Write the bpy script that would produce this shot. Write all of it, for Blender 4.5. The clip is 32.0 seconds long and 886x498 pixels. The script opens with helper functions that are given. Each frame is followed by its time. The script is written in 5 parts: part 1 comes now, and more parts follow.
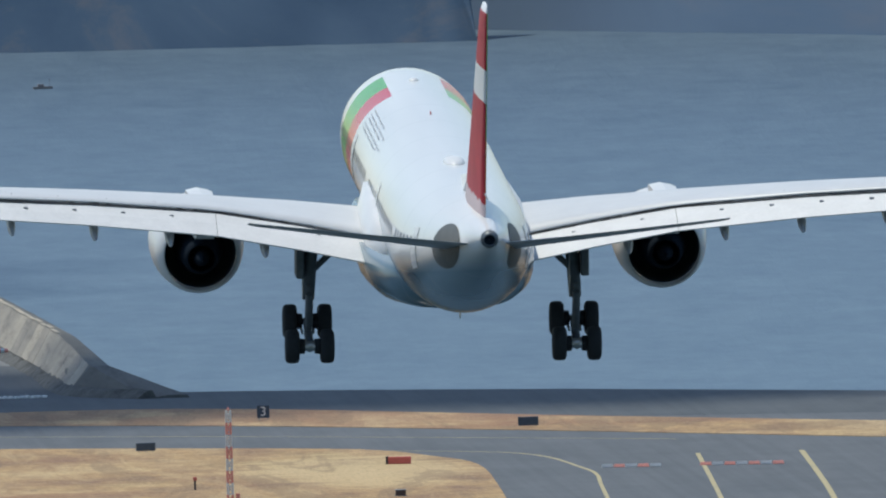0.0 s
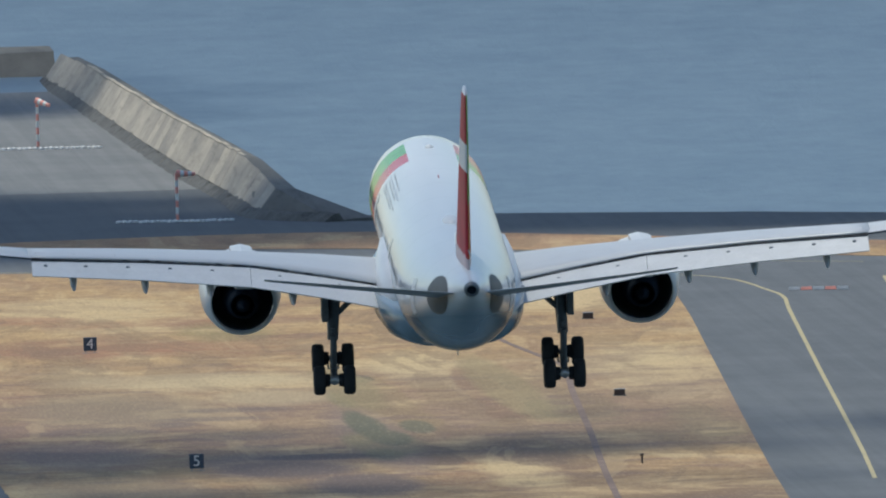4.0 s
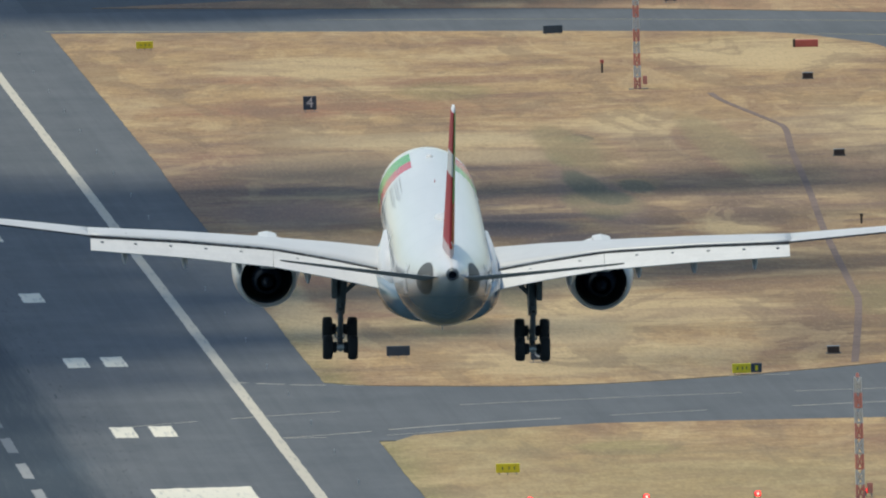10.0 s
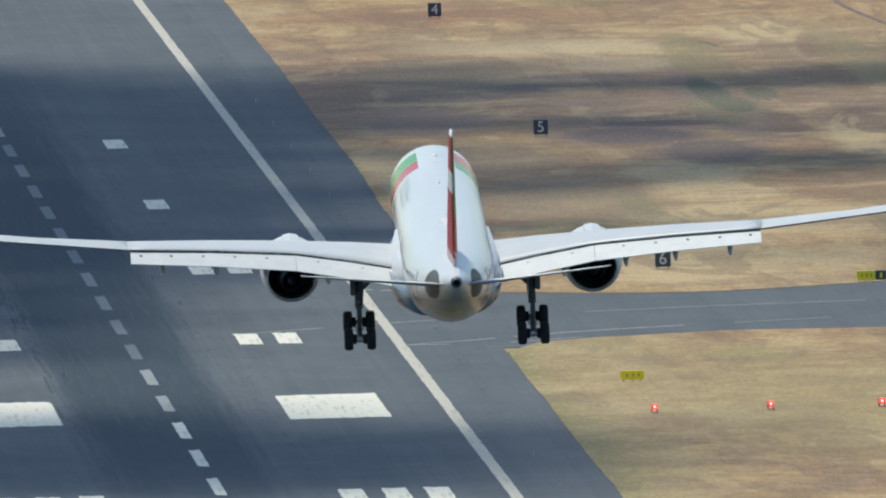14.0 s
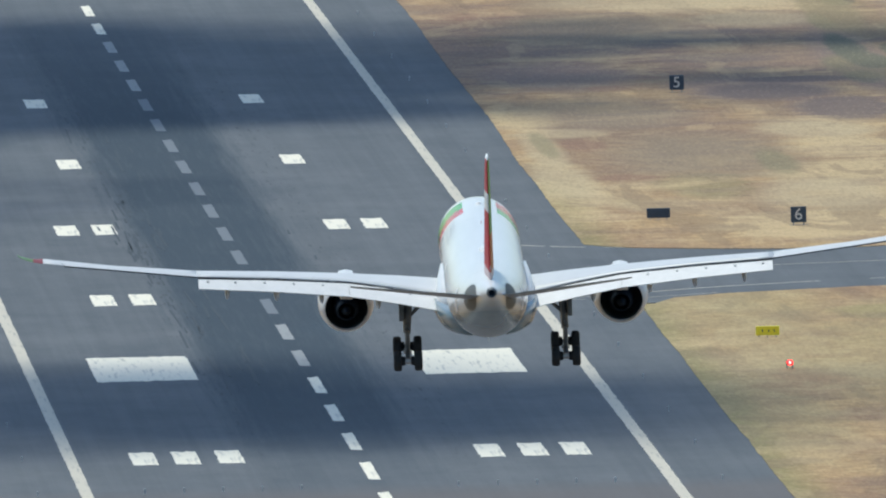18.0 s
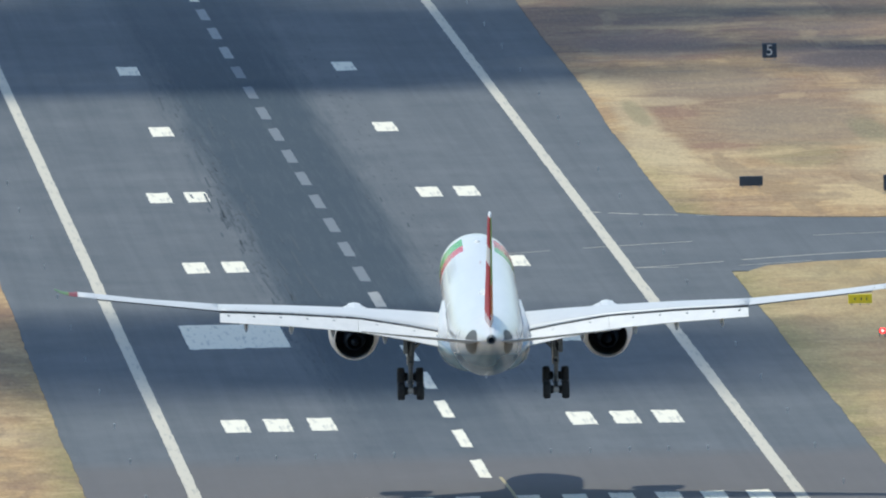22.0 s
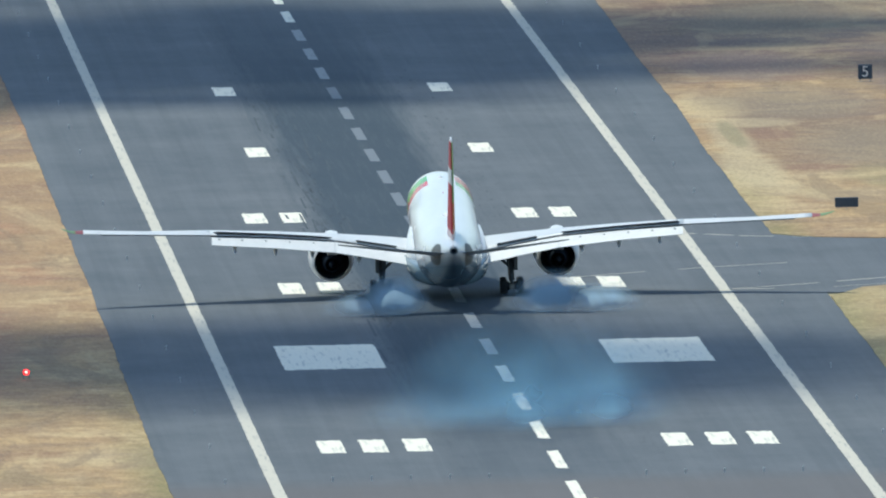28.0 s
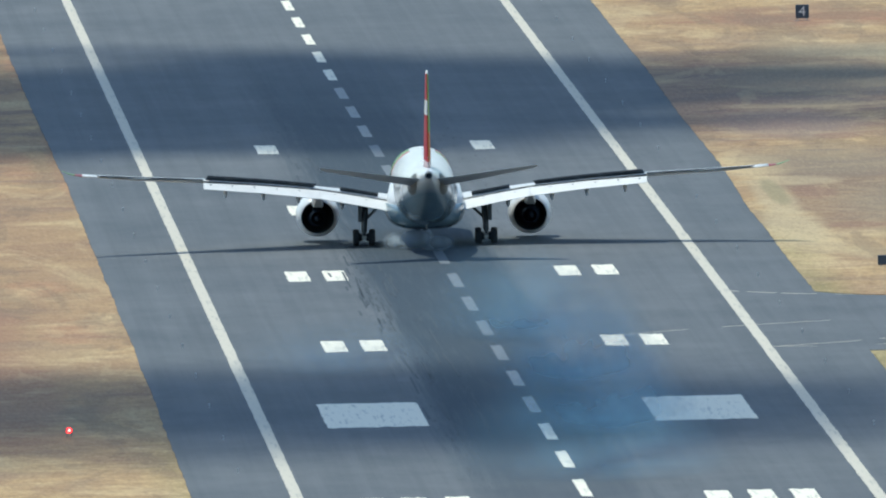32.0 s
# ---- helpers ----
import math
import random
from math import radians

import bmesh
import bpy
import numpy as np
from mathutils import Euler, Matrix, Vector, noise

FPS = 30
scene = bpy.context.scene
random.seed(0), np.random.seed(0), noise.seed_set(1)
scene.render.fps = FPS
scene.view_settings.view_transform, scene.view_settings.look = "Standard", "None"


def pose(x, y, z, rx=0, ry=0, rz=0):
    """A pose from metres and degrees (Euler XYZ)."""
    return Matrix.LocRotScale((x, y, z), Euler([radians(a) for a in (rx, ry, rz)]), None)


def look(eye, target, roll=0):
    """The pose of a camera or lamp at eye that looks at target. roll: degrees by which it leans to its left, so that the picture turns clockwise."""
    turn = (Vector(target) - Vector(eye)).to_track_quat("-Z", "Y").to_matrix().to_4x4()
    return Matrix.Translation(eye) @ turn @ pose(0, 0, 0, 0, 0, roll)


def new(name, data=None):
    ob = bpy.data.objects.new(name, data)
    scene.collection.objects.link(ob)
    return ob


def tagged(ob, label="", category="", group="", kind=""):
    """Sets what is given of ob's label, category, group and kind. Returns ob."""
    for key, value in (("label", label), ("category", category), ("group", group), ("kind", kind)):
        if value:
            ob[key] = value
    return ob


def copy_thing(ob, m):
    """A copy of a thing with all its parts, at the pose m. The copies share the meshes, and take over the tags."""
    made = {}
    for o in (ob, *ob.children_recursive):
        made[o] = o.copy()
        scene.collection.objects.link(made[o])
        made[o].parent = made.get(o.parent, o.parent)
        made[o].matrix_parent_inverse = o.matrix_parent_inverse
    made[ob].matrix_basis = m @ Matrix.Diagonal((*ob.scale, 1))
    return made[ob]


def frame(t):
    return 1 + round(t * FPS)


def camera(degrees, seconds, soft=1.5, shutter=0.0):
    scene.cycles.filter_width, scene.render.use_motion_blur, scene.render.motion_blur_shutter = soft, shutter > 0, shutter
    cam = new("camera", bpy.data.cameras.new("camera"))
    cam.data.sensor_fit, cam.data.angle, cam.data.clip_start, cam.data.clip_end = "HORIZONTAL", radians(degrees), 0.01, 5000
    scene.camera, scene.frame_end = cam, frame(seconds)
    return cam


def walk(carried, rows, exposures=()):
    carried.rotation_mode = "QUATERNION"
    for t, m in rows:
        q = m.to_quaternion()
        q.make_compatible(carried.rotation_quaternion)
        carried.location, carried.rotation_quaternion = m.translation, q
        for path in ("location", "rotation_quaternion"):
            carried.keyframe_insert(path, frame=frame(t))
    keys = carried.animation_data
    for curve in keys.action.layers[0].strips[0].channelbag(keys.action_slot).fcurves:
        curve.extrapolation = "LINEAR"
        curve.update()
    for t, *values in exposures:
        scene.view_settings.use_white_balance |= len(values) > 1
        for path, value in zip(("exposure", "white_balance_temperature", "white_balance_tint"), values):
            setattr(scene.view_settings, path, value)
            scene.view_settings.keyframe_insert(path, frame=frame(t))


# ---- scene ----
# The camera stands on a hillside and only turns: seconds, pan to the right of the runway axis and tilt in milliradians, lean in degrees.
EYE = Vector((-90.88, -2624.39, 156.49))
PATH = [
    (0.0, 54.6725, -35.8374, -1.56), (0.5, 53.8693, -36.4316, -1.565), (1.0, 53.1887, -36.7042, -1.559), (1.5, 52.4314, -37.2698, -1.557),
    (2.0, 51.6414, -37.8497, -1.554), (2.5, 50.7192, -38.6874, -1.563), (4.5, 48.9189, -41.4606, -1.601), (5.0, 48.4841, -42.4158, -1.573),
    (5.5, 47.4352, -43.2672, -1.596), (6.0, 46.1897, -44.1106, -1.608), (6.5, 45.2184, -44.9119, -1.6), (7.0, 44.5357, -45.6478, -1.57),
    (7.5, 44.3149, -46.1165, -1.554), (8.0, 44.1496, -46.2803, -1.515), (8.5, 44.0796, -46.3716, -1.493), (9.0, 43.8425, -46.6572, -1.474),
    (9.5, 43.3713, -46.9895, -1.469), (10.0, 42.8941, -47.2815, -1.492), (10.5, 42.3908, -47.6157, -1.477), (11.0, 41.7169, -48.0489, -1.472),
    (11.5, 41.4029, -48.5202, -1.477), (12.0, 41.2645, -49.0928, -1.484), (12.5, 40.764, -49.4451, -1.471), (13.0, 40.067, -49.6038, -1.458),
    (15.5, 37.8352, -49.9467, -1.349), (16.0, 36.9103, -49.9317, -1.313), (16.5, 36.0183, -50.0092, -1.307), (17.0, 35.3628, -50.2969, -1.268),
    (17.5, 35.3145, -50.6763, -1.28), (18.0, 35.4634, -50.9892, -1.315), (18.5, 35.4732, -51.243, -1.27), (19.0, 35.1832, -51.4067, -1.323),
    (19.5, 34.7407, -51.4435, -1.333), (20.0, 34.0718, -51.4973, -1.356), (20.5, 33.2984, -51.6416, -1.311), (21.0, 32.9956, -51.8255, -1.324),
    (21.5, 32.9725, -51.8922, -1.264), (22.0, 32.8324, -51.8403, -1.261), (22.5, 32.4611, -51.7636, -1.256), (23.0, 32.0794, -51.7441, -1.299),
    (23.5, 31.6093, -51.7303, -1.303), (24.0, 31.0547, -51.6395, -1.304), (24.5, 30.9583, -51.6471, -1.266), (26.5, 30.4418, -51.4423, -1.265),
    (27.0, 30.22, -51.3919, -1.253), (27.5, 30.0764, -51.3508, -1.244), (28.0, 30.1543, -51.1974, -1.196), (28.5, 30.2704, -51.0223, -1.213),
    (29.0, 29.8144, -50.8391, -1.218), (29.5, 29.2587, -50.6258, -1.207), (30.0, 29.0888, -50.4184, -1.194), (30.5, 29.0253, -50.1857, -1.183),
    (31.0, 29.0313, -49.9684, -1.202), (31.5, 29.0621, -49.8288, -1.245), (32.0, 28.9825, -49.5414, -1.251),
]


def aim(pan, tilt, lean):
    pan, tilt = pan / 1000, tilt / 1000
    way = Vector((math.sin(pan) * math.cos(tilt), math.cos(pan) * math.cos(tilt), math.sin(tilt)))
    return look(EYE, EYE + 1000 * way, lean)


cam = camera(1.4292, 32.0, soft=2.1)
walk(cam, [(t, aim(a, b, c)) for t, a, b, c in PATH], ((0, -0.12, 6500, 4), (5, -0.14, 6720, 3), (9, -0.27, 6940, 2), (12, -0.14, 6820, 2), (16, -0.12, 6380, 1), (20, 0.02, 6300, 2), (24, 0.05, 6280, 1), (27, 0.12, 6240, -1), (32, 0.14, 6190, -2)))

# The airliner: seconds, place of the point under its main gear, heading, pitch and bank in degrees.
FLIGHT = [
    (0.0, -11.99, -1180.47, 101.5, -0.2, 5.28, 1.02), (0.5, -11.65, -1152.27, 98.98, 0.01, 5.52, 0.69), (1.0, -11.14, -1124.02, 96.75, 0.21, 5.65, 0.33),
    (1.5, -10.82, -1095.4, 94.42, 0.4, 5.49, 0.38), (2.0, -10.31, -1066.42, 92.33, 0.66, 5.24, 0.97), (2.5, -9.95, -1037.11, 89.99, 0.89, 5.09, 1.61),
    (4.5, -7.44, -917.22, 80.49, 0.61, 5.21, -0.35), (5.0, -7.03, -889.34, 78.23, 0.5, 5.03, -0.28), (5.5, -6.62, -861.78, 76.12, 0.58, 4.76, -0.08),
    (6.0, -6.36, -834.52, 73.93, 0.67, 4.45, 0.32), (6.5, -6.18, -807.29, 71.72, 0.79, 4.37, 0.63), (7.0, -5.95, -780.16, 69.42, 0.89, 4.66, 0.24),
    (7.5, -5.67, -753.02, 67.11, 0.82, 4.87, -0.61), (8.0, -5.46, -725.74, 64.86, 0.81, 4.74, -0.91), (8.5, -5.35, -698.3, 62.69, 0.84, 4.69, -0.52),
    (9.0, -5.29, -670.86, 60.52, 0.84, 4.95, 0.18), (9.5, -5.25, -643.45, 58.43, 0.94, 4.92, 1.19), (10.0, -5.19, -616.01, 56.52, 1.15, 4.73, 2.08),
    (10.5, -4.97, -588.75, 54.62, 1.12, 4.31, 1.64), (11.0, -4.67, -561.6, 52.64, 1.14, 4.0, 0.81), (11.5, -4.5, -534.42, 50.64, 1.16, 3.9, 0.19),
    (12.0, -4.22, -507.36, 48.51, 1.18, 4.09, -0.34), (12.5, -4.01, -480.52, 46.28, 1.21, 4.81, -0.55), (13.0, -3.81, -453.51, 44.16, 1.04, 5.56, -0.87),
    (13.5, -3.25, -426.35, 42.42, 0.82, 6.08, -1.04), (15.5, -3.26, -314.69, 35.8, 1.21, 4.04, 2.48), (16.0, -2.96, -286.68, 34.14, 1.07, 2.88, 1.99),
    (16.5, -2.55, -260.2, 32.01, 1.1, 2.84, 1.31), (17.0, -2.11, -233.87, 29.58, 1.23, 3.38, 0.66), (17.5, -1.8, -207.39, 27.22, 1.21, 3.69, 0.2),
    (18.0, -1.34, -181.01, 24.85, 1.19, 3.81, -0.57), (18.5, -1.04, -154.47, 22.38, 1.03, 4.34, -0.98), (19.0, -0.84, -128.06, 19.93, 0.81, 4.92, -0.94),
    (19.5, -0.67, -101.7, 17.85, 0.62, 5.05, -1.01), (20.0, -0.6, -75.52, 15.88, 0.59, 5.02, -0.88), (20.5, -0.67, -48.96, 13.98, 0.73, 5.0, -0.53),
    (21.0, -0.71, -22.4, 12.14, 0.8, 5.11, -0.31), (21.5, -0.79, 4.28, 10.41, 0.81, 5.09, 0.09), (22.0, -0.87, 31.0, 8.76, 0.9, 5.1, 0.68),
    (22.5, -0.96, 57.4, 7.11, 1.04, 5.18, 1.01), (23.0, -1.06, 83.59, 5.42, 1.05, 5.43, 1.12), (23.5, -0.99, 111.42, 3.65, 0.82, 6.33, 1.01),
    (24.0, -0.79, 141.08, 2.1, 0.52, 6.91, 0.67), (24.5, -0.25, 177.85, 0.36, 0.41, 7.7, 0.78), (26.5, -0.25, 286.6, 0.15, 0.08, 4.98, 0.1),
    (27.0, -0.51, 308.89, 0.04, 0.21, 4.75, 0.3), (27.5, -0.67, 330.59, -0.05, 0.46, 4.5, 0.27), (28.0, -0.82, 352.54, -0.04, 0.57, 3.91, -0.11),
    (28.5, -0.93, 375.13, -0.03, 0.73, 3.48, -0.11), (29.0, -1.05, 398.42, 0.02, 0.86, 2.66, 0.12), (29.5, -1.06, 421.89, 0.05, 0.75, 2.06, 0.1),
    (30.0, -1.13, 445.28, 0.02, 0.49, 1.5, 0.16), (30.5, -1.11, 468.62, 0.0, 0.5, 0.99, 0.19), (31.0, -1.02, 492.14, -0.03, 0.74, 0.35, 0.25),
    (31.5, -0.91, 516.0, 0.02, 0.9, -0.18, 0.41), (32.0, -0.72, 539.85, 0.0, 0.94, -0.16, 0.4),
]
BOGIE_AIR, BOGIE_TILT, SPOILER_SHUT = -0.24, 24.0, 8.0

# ---------------------------------------------------------------- light
def setup_light():
    world = bpy.data.worlds.new("world")
    scene.world = world
    world.use_nodes = True
    nt = world.node_tree
    sky = nt.nodes.new("ShaderNodeTexSky")
    sky.sky_type = "NISHITA"
    sky.sun_disc = False
    sky.sun_elevation = radians(SUN_ELEVATION)
    sky.sun_rotation = math.atan2(SUN_DIR.x, SUN_DIR.y)
    sky.air_density, sky.dust_density, sky.ozone_density = 1.0, 0.7, 3.2
    nt.links.new(sky.outputs[0], nt.nodes["Background"].inputs[0])
    nt.nodes["Background"].inputs[1].default_value = SKY_STRENGTH
    sun = bpy.data.lights.new("sun", "SUN")
    sun.energy, sun.angle, sun.color = SUN_STRENGTH, radians(1.2), (1.0, 0.95, 0.87)
    ob = new("sun", sun)
    ob.matrix_world = look(SUN_DIR * 900, (0, 0, 0))


SKY_STRENGTH, SUN_STRENGTH = 0.15, 2.95
SUN_DIR = Vector((-0.30, 0.22, 1.0)).normalized()
SUN_ELEVATION = math.degrees(math.asin(SUN_DIR.z))
setup_light()


# ---------------------------------------------------------------- materials
class Nodes:
    """A small wrapper to write node materials in few lines."""

    def __init__(self, name, rough=0.6, metal=0.0):
        self.m = bpy.data.materials.new(name)
        self.m.use_nodes = True
        self.t = self.m.node_tree
        self.b = self.t.nodes["Principled BSDF"]
        self.b.inputs["Roughness"].default_value = rough
        self.b.inputs["Metallic"].default_value = metal

    def n(self, kind, **values):
        node = self.t.nodes.new(kind)
        for key, value in values.items():
            key = key.replace("_", " ")
            node.inputs[key].default_value = value
        return node

    def link(self, a, b):
        self.t.links.new(a, b)

    def place(self, where="Object"):
        return self.t.nodes.new("ShaderNodeTexCoord").outputs[where]

    def scaled(self, scale, where="Object", move=(0, 0, 0)):
        mp = self.n("ShaderNodeMapping")
        mp.inputs["Scale"].default_value = scale
        mp.inputs["Location"].default_value = move
        self.link(self.place(where), mp.inputs[0])
        return mp.outputs[0]

    def noise(self, scale, vec=None, detail=4.0, rough=0.6, distort=0.0):
        t = self.n("ShaderNodeTexNoise", Scale=scale, Detail=detail, Roughness=rough, Distortion=distort)
        self.link(vec or self.place(), t.inputs["Vector"])
        return t.outputs["Fac"]

    def ramp(self, fac, stops):
        r = self.t.nodes.new("ShaderNodeValToRGB")
        e = r.color_ramp.elements
        while len(e) < len(stops):
            e.new(0.5)
        for el, (pos, col) in zip(e, stops):
            el.position = pos
            el.color = (*col, 1) if len(col) == 3 else col
        self.link(fac, r.inputs[0])
        return r.outputs["Color"]

    def level(self, fac, lo, hi):
        r = self.t.nodes.new("ShaderNodeMapRange")
        r.clamp = True
        r.inputs["From Min"].default_value, r.inputs["From Max"].default_value = lo, hi
        self.link(fac, r.inputs["Value"])
        return r.outputs[0]

    def math(self, op, a, b=None):
        r = self.t.nodes.new("ShaderNodeMath")
        r.operation = op
        for i, v in enumerate((a, b)):
            if v is None:
                continue
            if isinstance(v, (int, float)):
                r.inputs[i].default_value = v
            else:
                self.link(v, r.inputs[i])
        return r.outputs[0]

    def mix(self, fac, a, b):
        r = self.t.nodes.new("ShaderNodeMix")
        r.data_type = "RGBA"
        for i, v in ((0, fac), (6, a), (7, b)):
            if isinstance(v, (int, float)):
                r.inputs[i].default_value = v
            elif isinstance(v, tuple):
                r.inputs[i].default_value = (*v, 1)
            else:
                self.link(v, r.inputs[i])
        return r.outputs[2]

    def axes(self):
        s = self.t.nodes.new("ShaderNodeSeparateXYZ")
        self.link(self.place(), s.inputs[0])
        return s.outputs

    def colour(self, c):
        if isinstance(c, tuple):
            self.b.inputs["Base Color"].default_value = (*c, 1)
        else:
            self.link(c, self.b.inputs["Base Color"])
        return self

    def bump(self, height, strength=0.3, dist=0.02):
        b = self.n("ShaderNodeBump", Strength=strength, Distance=dist)
        self.link(height, b.inputs["Height"])
        self.link(b.outputs[0], self.b.inputs["Normal"])
        return self

    def roughness(self, fac, lo, hi):
        r = self.t.nodes.new("ShaderNodeMapRange")
        r.inputs["To Min"].default_value, r.inputs["To Max"].default_value = lo, hi
        self.link(fac, r.inputs["Value"])
        self.link(r.outputs[0], self.b.inputs["Roughness"])
        return self


def plain(name, col, rough=0.6, metal=0.0, wear=0.12, scale=3.0):
    """Paint or metal with faint dirt at two scales."""
    k = Nodes(name, rough, metal)
    f = k.math("ADD", k.math("MULTIPLY", k.noise(scale), 0.6), k.math("MULTIPLY", k.noise(scale * 9), 0.4))
    dark = tuple(c * (1 - wear * 2) for c in col)
    light = tuple(min(1, c * (1 + wear)) for c in col)
    k.colour(k.ramp(f, ((0.3, dark), (0.7, light)))).roughness(f, max(0.05, rough - 0.1), min(1, rough + 0.1))
    return k.m


def glowing(name, col, strength):
    k = Nodes(name)
    k.b.inputs["Emission Color"].default_value = (*col, 1)
    k.b.inputs["Emission Strength"].default_value = strength
    return k.colour(col).m


def grass_material():
    k = Nodes("dry_grass", 0.95)
    big = k.noise(0.055, k.scaled((1, 0.3, 1)), detail=6, distort=0.35)
    mid = k.noise(0.13, k.scaled((1, 0.22, 1), move=(40, 0, 0)), detail=6, rough=0.7, distort=0.25)
    fine = k.noise(0.5, k.scaled((1, 0.55, 1)), detail=8, rough=0.78)
    straw = k.ramp(fine, ((0.28, (0.27, 0.165, 0.08)), (0.5, (0.43, 0.282, 0.138)), (0.72, (0.58, 0.415, 0.222))))
    soil = k.ramp(fine, ((0.3, (0.175, 0.098, 0.065)), (0.7, (0.32, 0.195, 0.12))))
    green = k.ramp(fine, ((0.3, (0.16, 0.145, 0.07)), (0.7, (0.30, 0.265, 0.13))))
    c = k.mix(k.math("MULTIPLY", k.level(mid, 0.45, 0.64), 0.7), straw, soil)
    c = k.mix(k.math("MULTIPLY", k.level(big, 0.55, 0.66), 0.3), c, green)
    red = k.noise(0.11, k.scaled((0.3, 0.4, 1)), detail=6, rough=0.65, distort=0.3)
    c = k.mix(k.math("MULTIPLY", k.level(red, 0.52, 0.66), 0.65), c, (0.25, 0.135, 0.088))
    pale = k.noise(0.04, k.scaled((1, 0.25, 1), move=(80, 9, 0)), detail=6, rough=0.65)
    c = k.mix(k.math("MULTIPLY", k.level(pale, 0.52, 0.66), 0.5), c, (0.58, 0.475, 0.29))
    # bare dark soil and burnt patches, then greener damp ones along the ditch
    x, y, z = k.axes()
    ragged = k.noise(0.5, k.scaled((0.13, 0.34, 1), move=(11, 3, 0)), detail=8, rough=0.7)

    def patch(c, spots, tone, amount, rag=4.5, soft=0.5):
        near = None
        for cx, cy, rx, ry in spots:
            dx = k.math("POWER", k.math("MULTIPLY", k.math("SUBTRACT", x, cx), 1 / rx), 2.0)
            dy = k.math("POWER", k.math("MULTIPLY", k.math("SUBTRACT", y, cy), 1 / ry), 2.0)
            d = k.math("ADD", dx, dy)
            near = d if near is None else k.math("MINIMUM", near, d)
        edge = k.math("ADD", near, k.math("MULTIPLY", k.math("SUBTRACT", ragged, 0.5), rag))
        return k.mix(k.math("MULTIPLY", k.math("SUBTRACT", 1.0, k.level(edge, 1.0 - soft, 1.0 + soft)), amount), c, tone)

    c = patch(c, ((71.9, 858, 3.2, 62), (70, 788, 4.2, 52), (57.4, 711, 6, 20), (84, 725, 7, 48), (39.6, 809, 6, 18), (76, 509, 4.5, 44), (96, 640, 6, 40), (85.5, 859, 3, 55), (50, 770, 12, 16), (62, 745, 9, 12)), (0.14, 0.092, 0.068), 0.6)
    c = patch(c, ((88, 590, 19, 110), (60, 560, 9, 30), (40, 640, 7, 26)), (0.22, 0.14, 0.085), 0.68)
    c = patch(c, ((-40, 520, 12, 260), (-36, 900, 9, 120)), (0.34, 0.205, 0.115), 0.55)
    c = patch(c, ((52, 989, 17, 22), (40, 880, 8, 14), (64, 1048, 16, 10), (50, 60, 9, 40), (62, 130, 12, 30), (-44, 420, 5, 40), (-42, 300, 4, 70), (40, 800, 14, 70), (110, 1245, 90, 50)), (0.29, 0.145, 0.09), 0.6)
    c = patch(c, ((91.7, 830, 4, 36), (66, 1020, 5, 20), (86, 560, 5, 30), (72, 900, 2.5, 30), (45, 540, 4, 24)), (0.20, 0.19, 0.085), 0.5)
    c = patch(c, ((44.8, 808, 9.1, 27), (61.5, 710, 10.4, 32), (54.9, 840, 8.6, 17), (45.8, 808, 9.6, 22), (65.1, 730, 13.0, 32), (61.9, 714, 7.8, 46), (46.1, 645, 12.2, 39), (39.2, 582, 7.5, 32), (45.1, 611, 6.1, 21)), (0.21, 0.138, 0.10), 0.5)
    c = patch(c, ((53.9, 1084, 9.2, 31), (102.8, 1092, 11.4, 40), (63.9, 551, 11.8, 31), (104.2, 896, 6.0, 64), (61.4, 900, 9.3, 18), (81.1, 922, 3.9, 39), (50.0, 463, 7.7, 24), (61.2, 603, 6.0, 19), (63.5, 898, 9.8, 15), (79.5, 698, 3.6, 34), (32.6, 542, 3.0, 52), (33.6, 672, 3.1, 28), (24.6, 552, 3.0, 31)), (0.60, 0.46, 0.26), 0.7)
    c = patch(c, ((51.4, 986, 11.3, 13), (38.7, 213, 4.4, 15), (39.2, 216, 4.0, 15), (47.6, 1060, 5.1, 11), (38.6, 775, 4.8, 30)), (0.34, 0.165, 0.10), 0.6)
    c = patch(c, ((102.2, 783, 3.1, 36), (50.4, 320, 4.1, 12), (88.9, 825, 2.7, 31)), (0.25, 0.25, 0.10), 0.45)
    c = patch(c, ((-34.3, 711, 1.6, 34), (-36.8, 478, 2.9, 12), (-30.4, 916, 1.1, 52), (-29.9, 704, 1.3, 57), (-35.3, 401, 2.4, 19)), (0.40, 0.21, 0.115), 0.6)
    # a broad bare band, mauve-brown, across the infield
    bare = k.math("MULTIPLY", k.level(k.math("ADD", y, k.math("MULTIPLY", k.math("SUBTRACT", ragged, 0.5), 90.0)), 725, 765), k.math("SUBTRACT", 1.0, k.level(k.math("ADD", y, k.math("MULTIPLY", k.math("SUBTRACT", mid, 0.5), 160.0)), 850, 960)))
    c = k.mix(k.math("MULTIPLY", k.math("MULTIPLY", bare, k.math("GREATER_THAN", x, 0.0)), 0.55), c, k.ramp(fine, ((0.3, (0.18, 0.125, 0.108)), (0.7, (0.28, 0.195, 0.155)))))
    c = patch(c, ((73.1, 854, 4.0, 69), (74.5, 809, 3.2, 36)), (0.27, 0.19, 0.105), 0.7, 2.2, 0.14)
    c = patch(c, ((85.2, 868, 2.3, 53), (84.7, 815, 2.1, 24)), (0.25, 0.152, 0.098), 0.75, 2.0, 0.12)
    c = patch(c, ((69.2, 790, 1.9, 18), (71.6, 772, 1.8, 12), (74.4, 905, 1.3, 10)), (0.115, 0.108, 0.07), 0.75, 2.4, 0.2)
    c = patch(c, ((82.6, 734, 3.6, 28), (72.8, 732, 3.1, 29)), (0.15, 0.10, 0.075), 0.7, 2.0, 0.16)
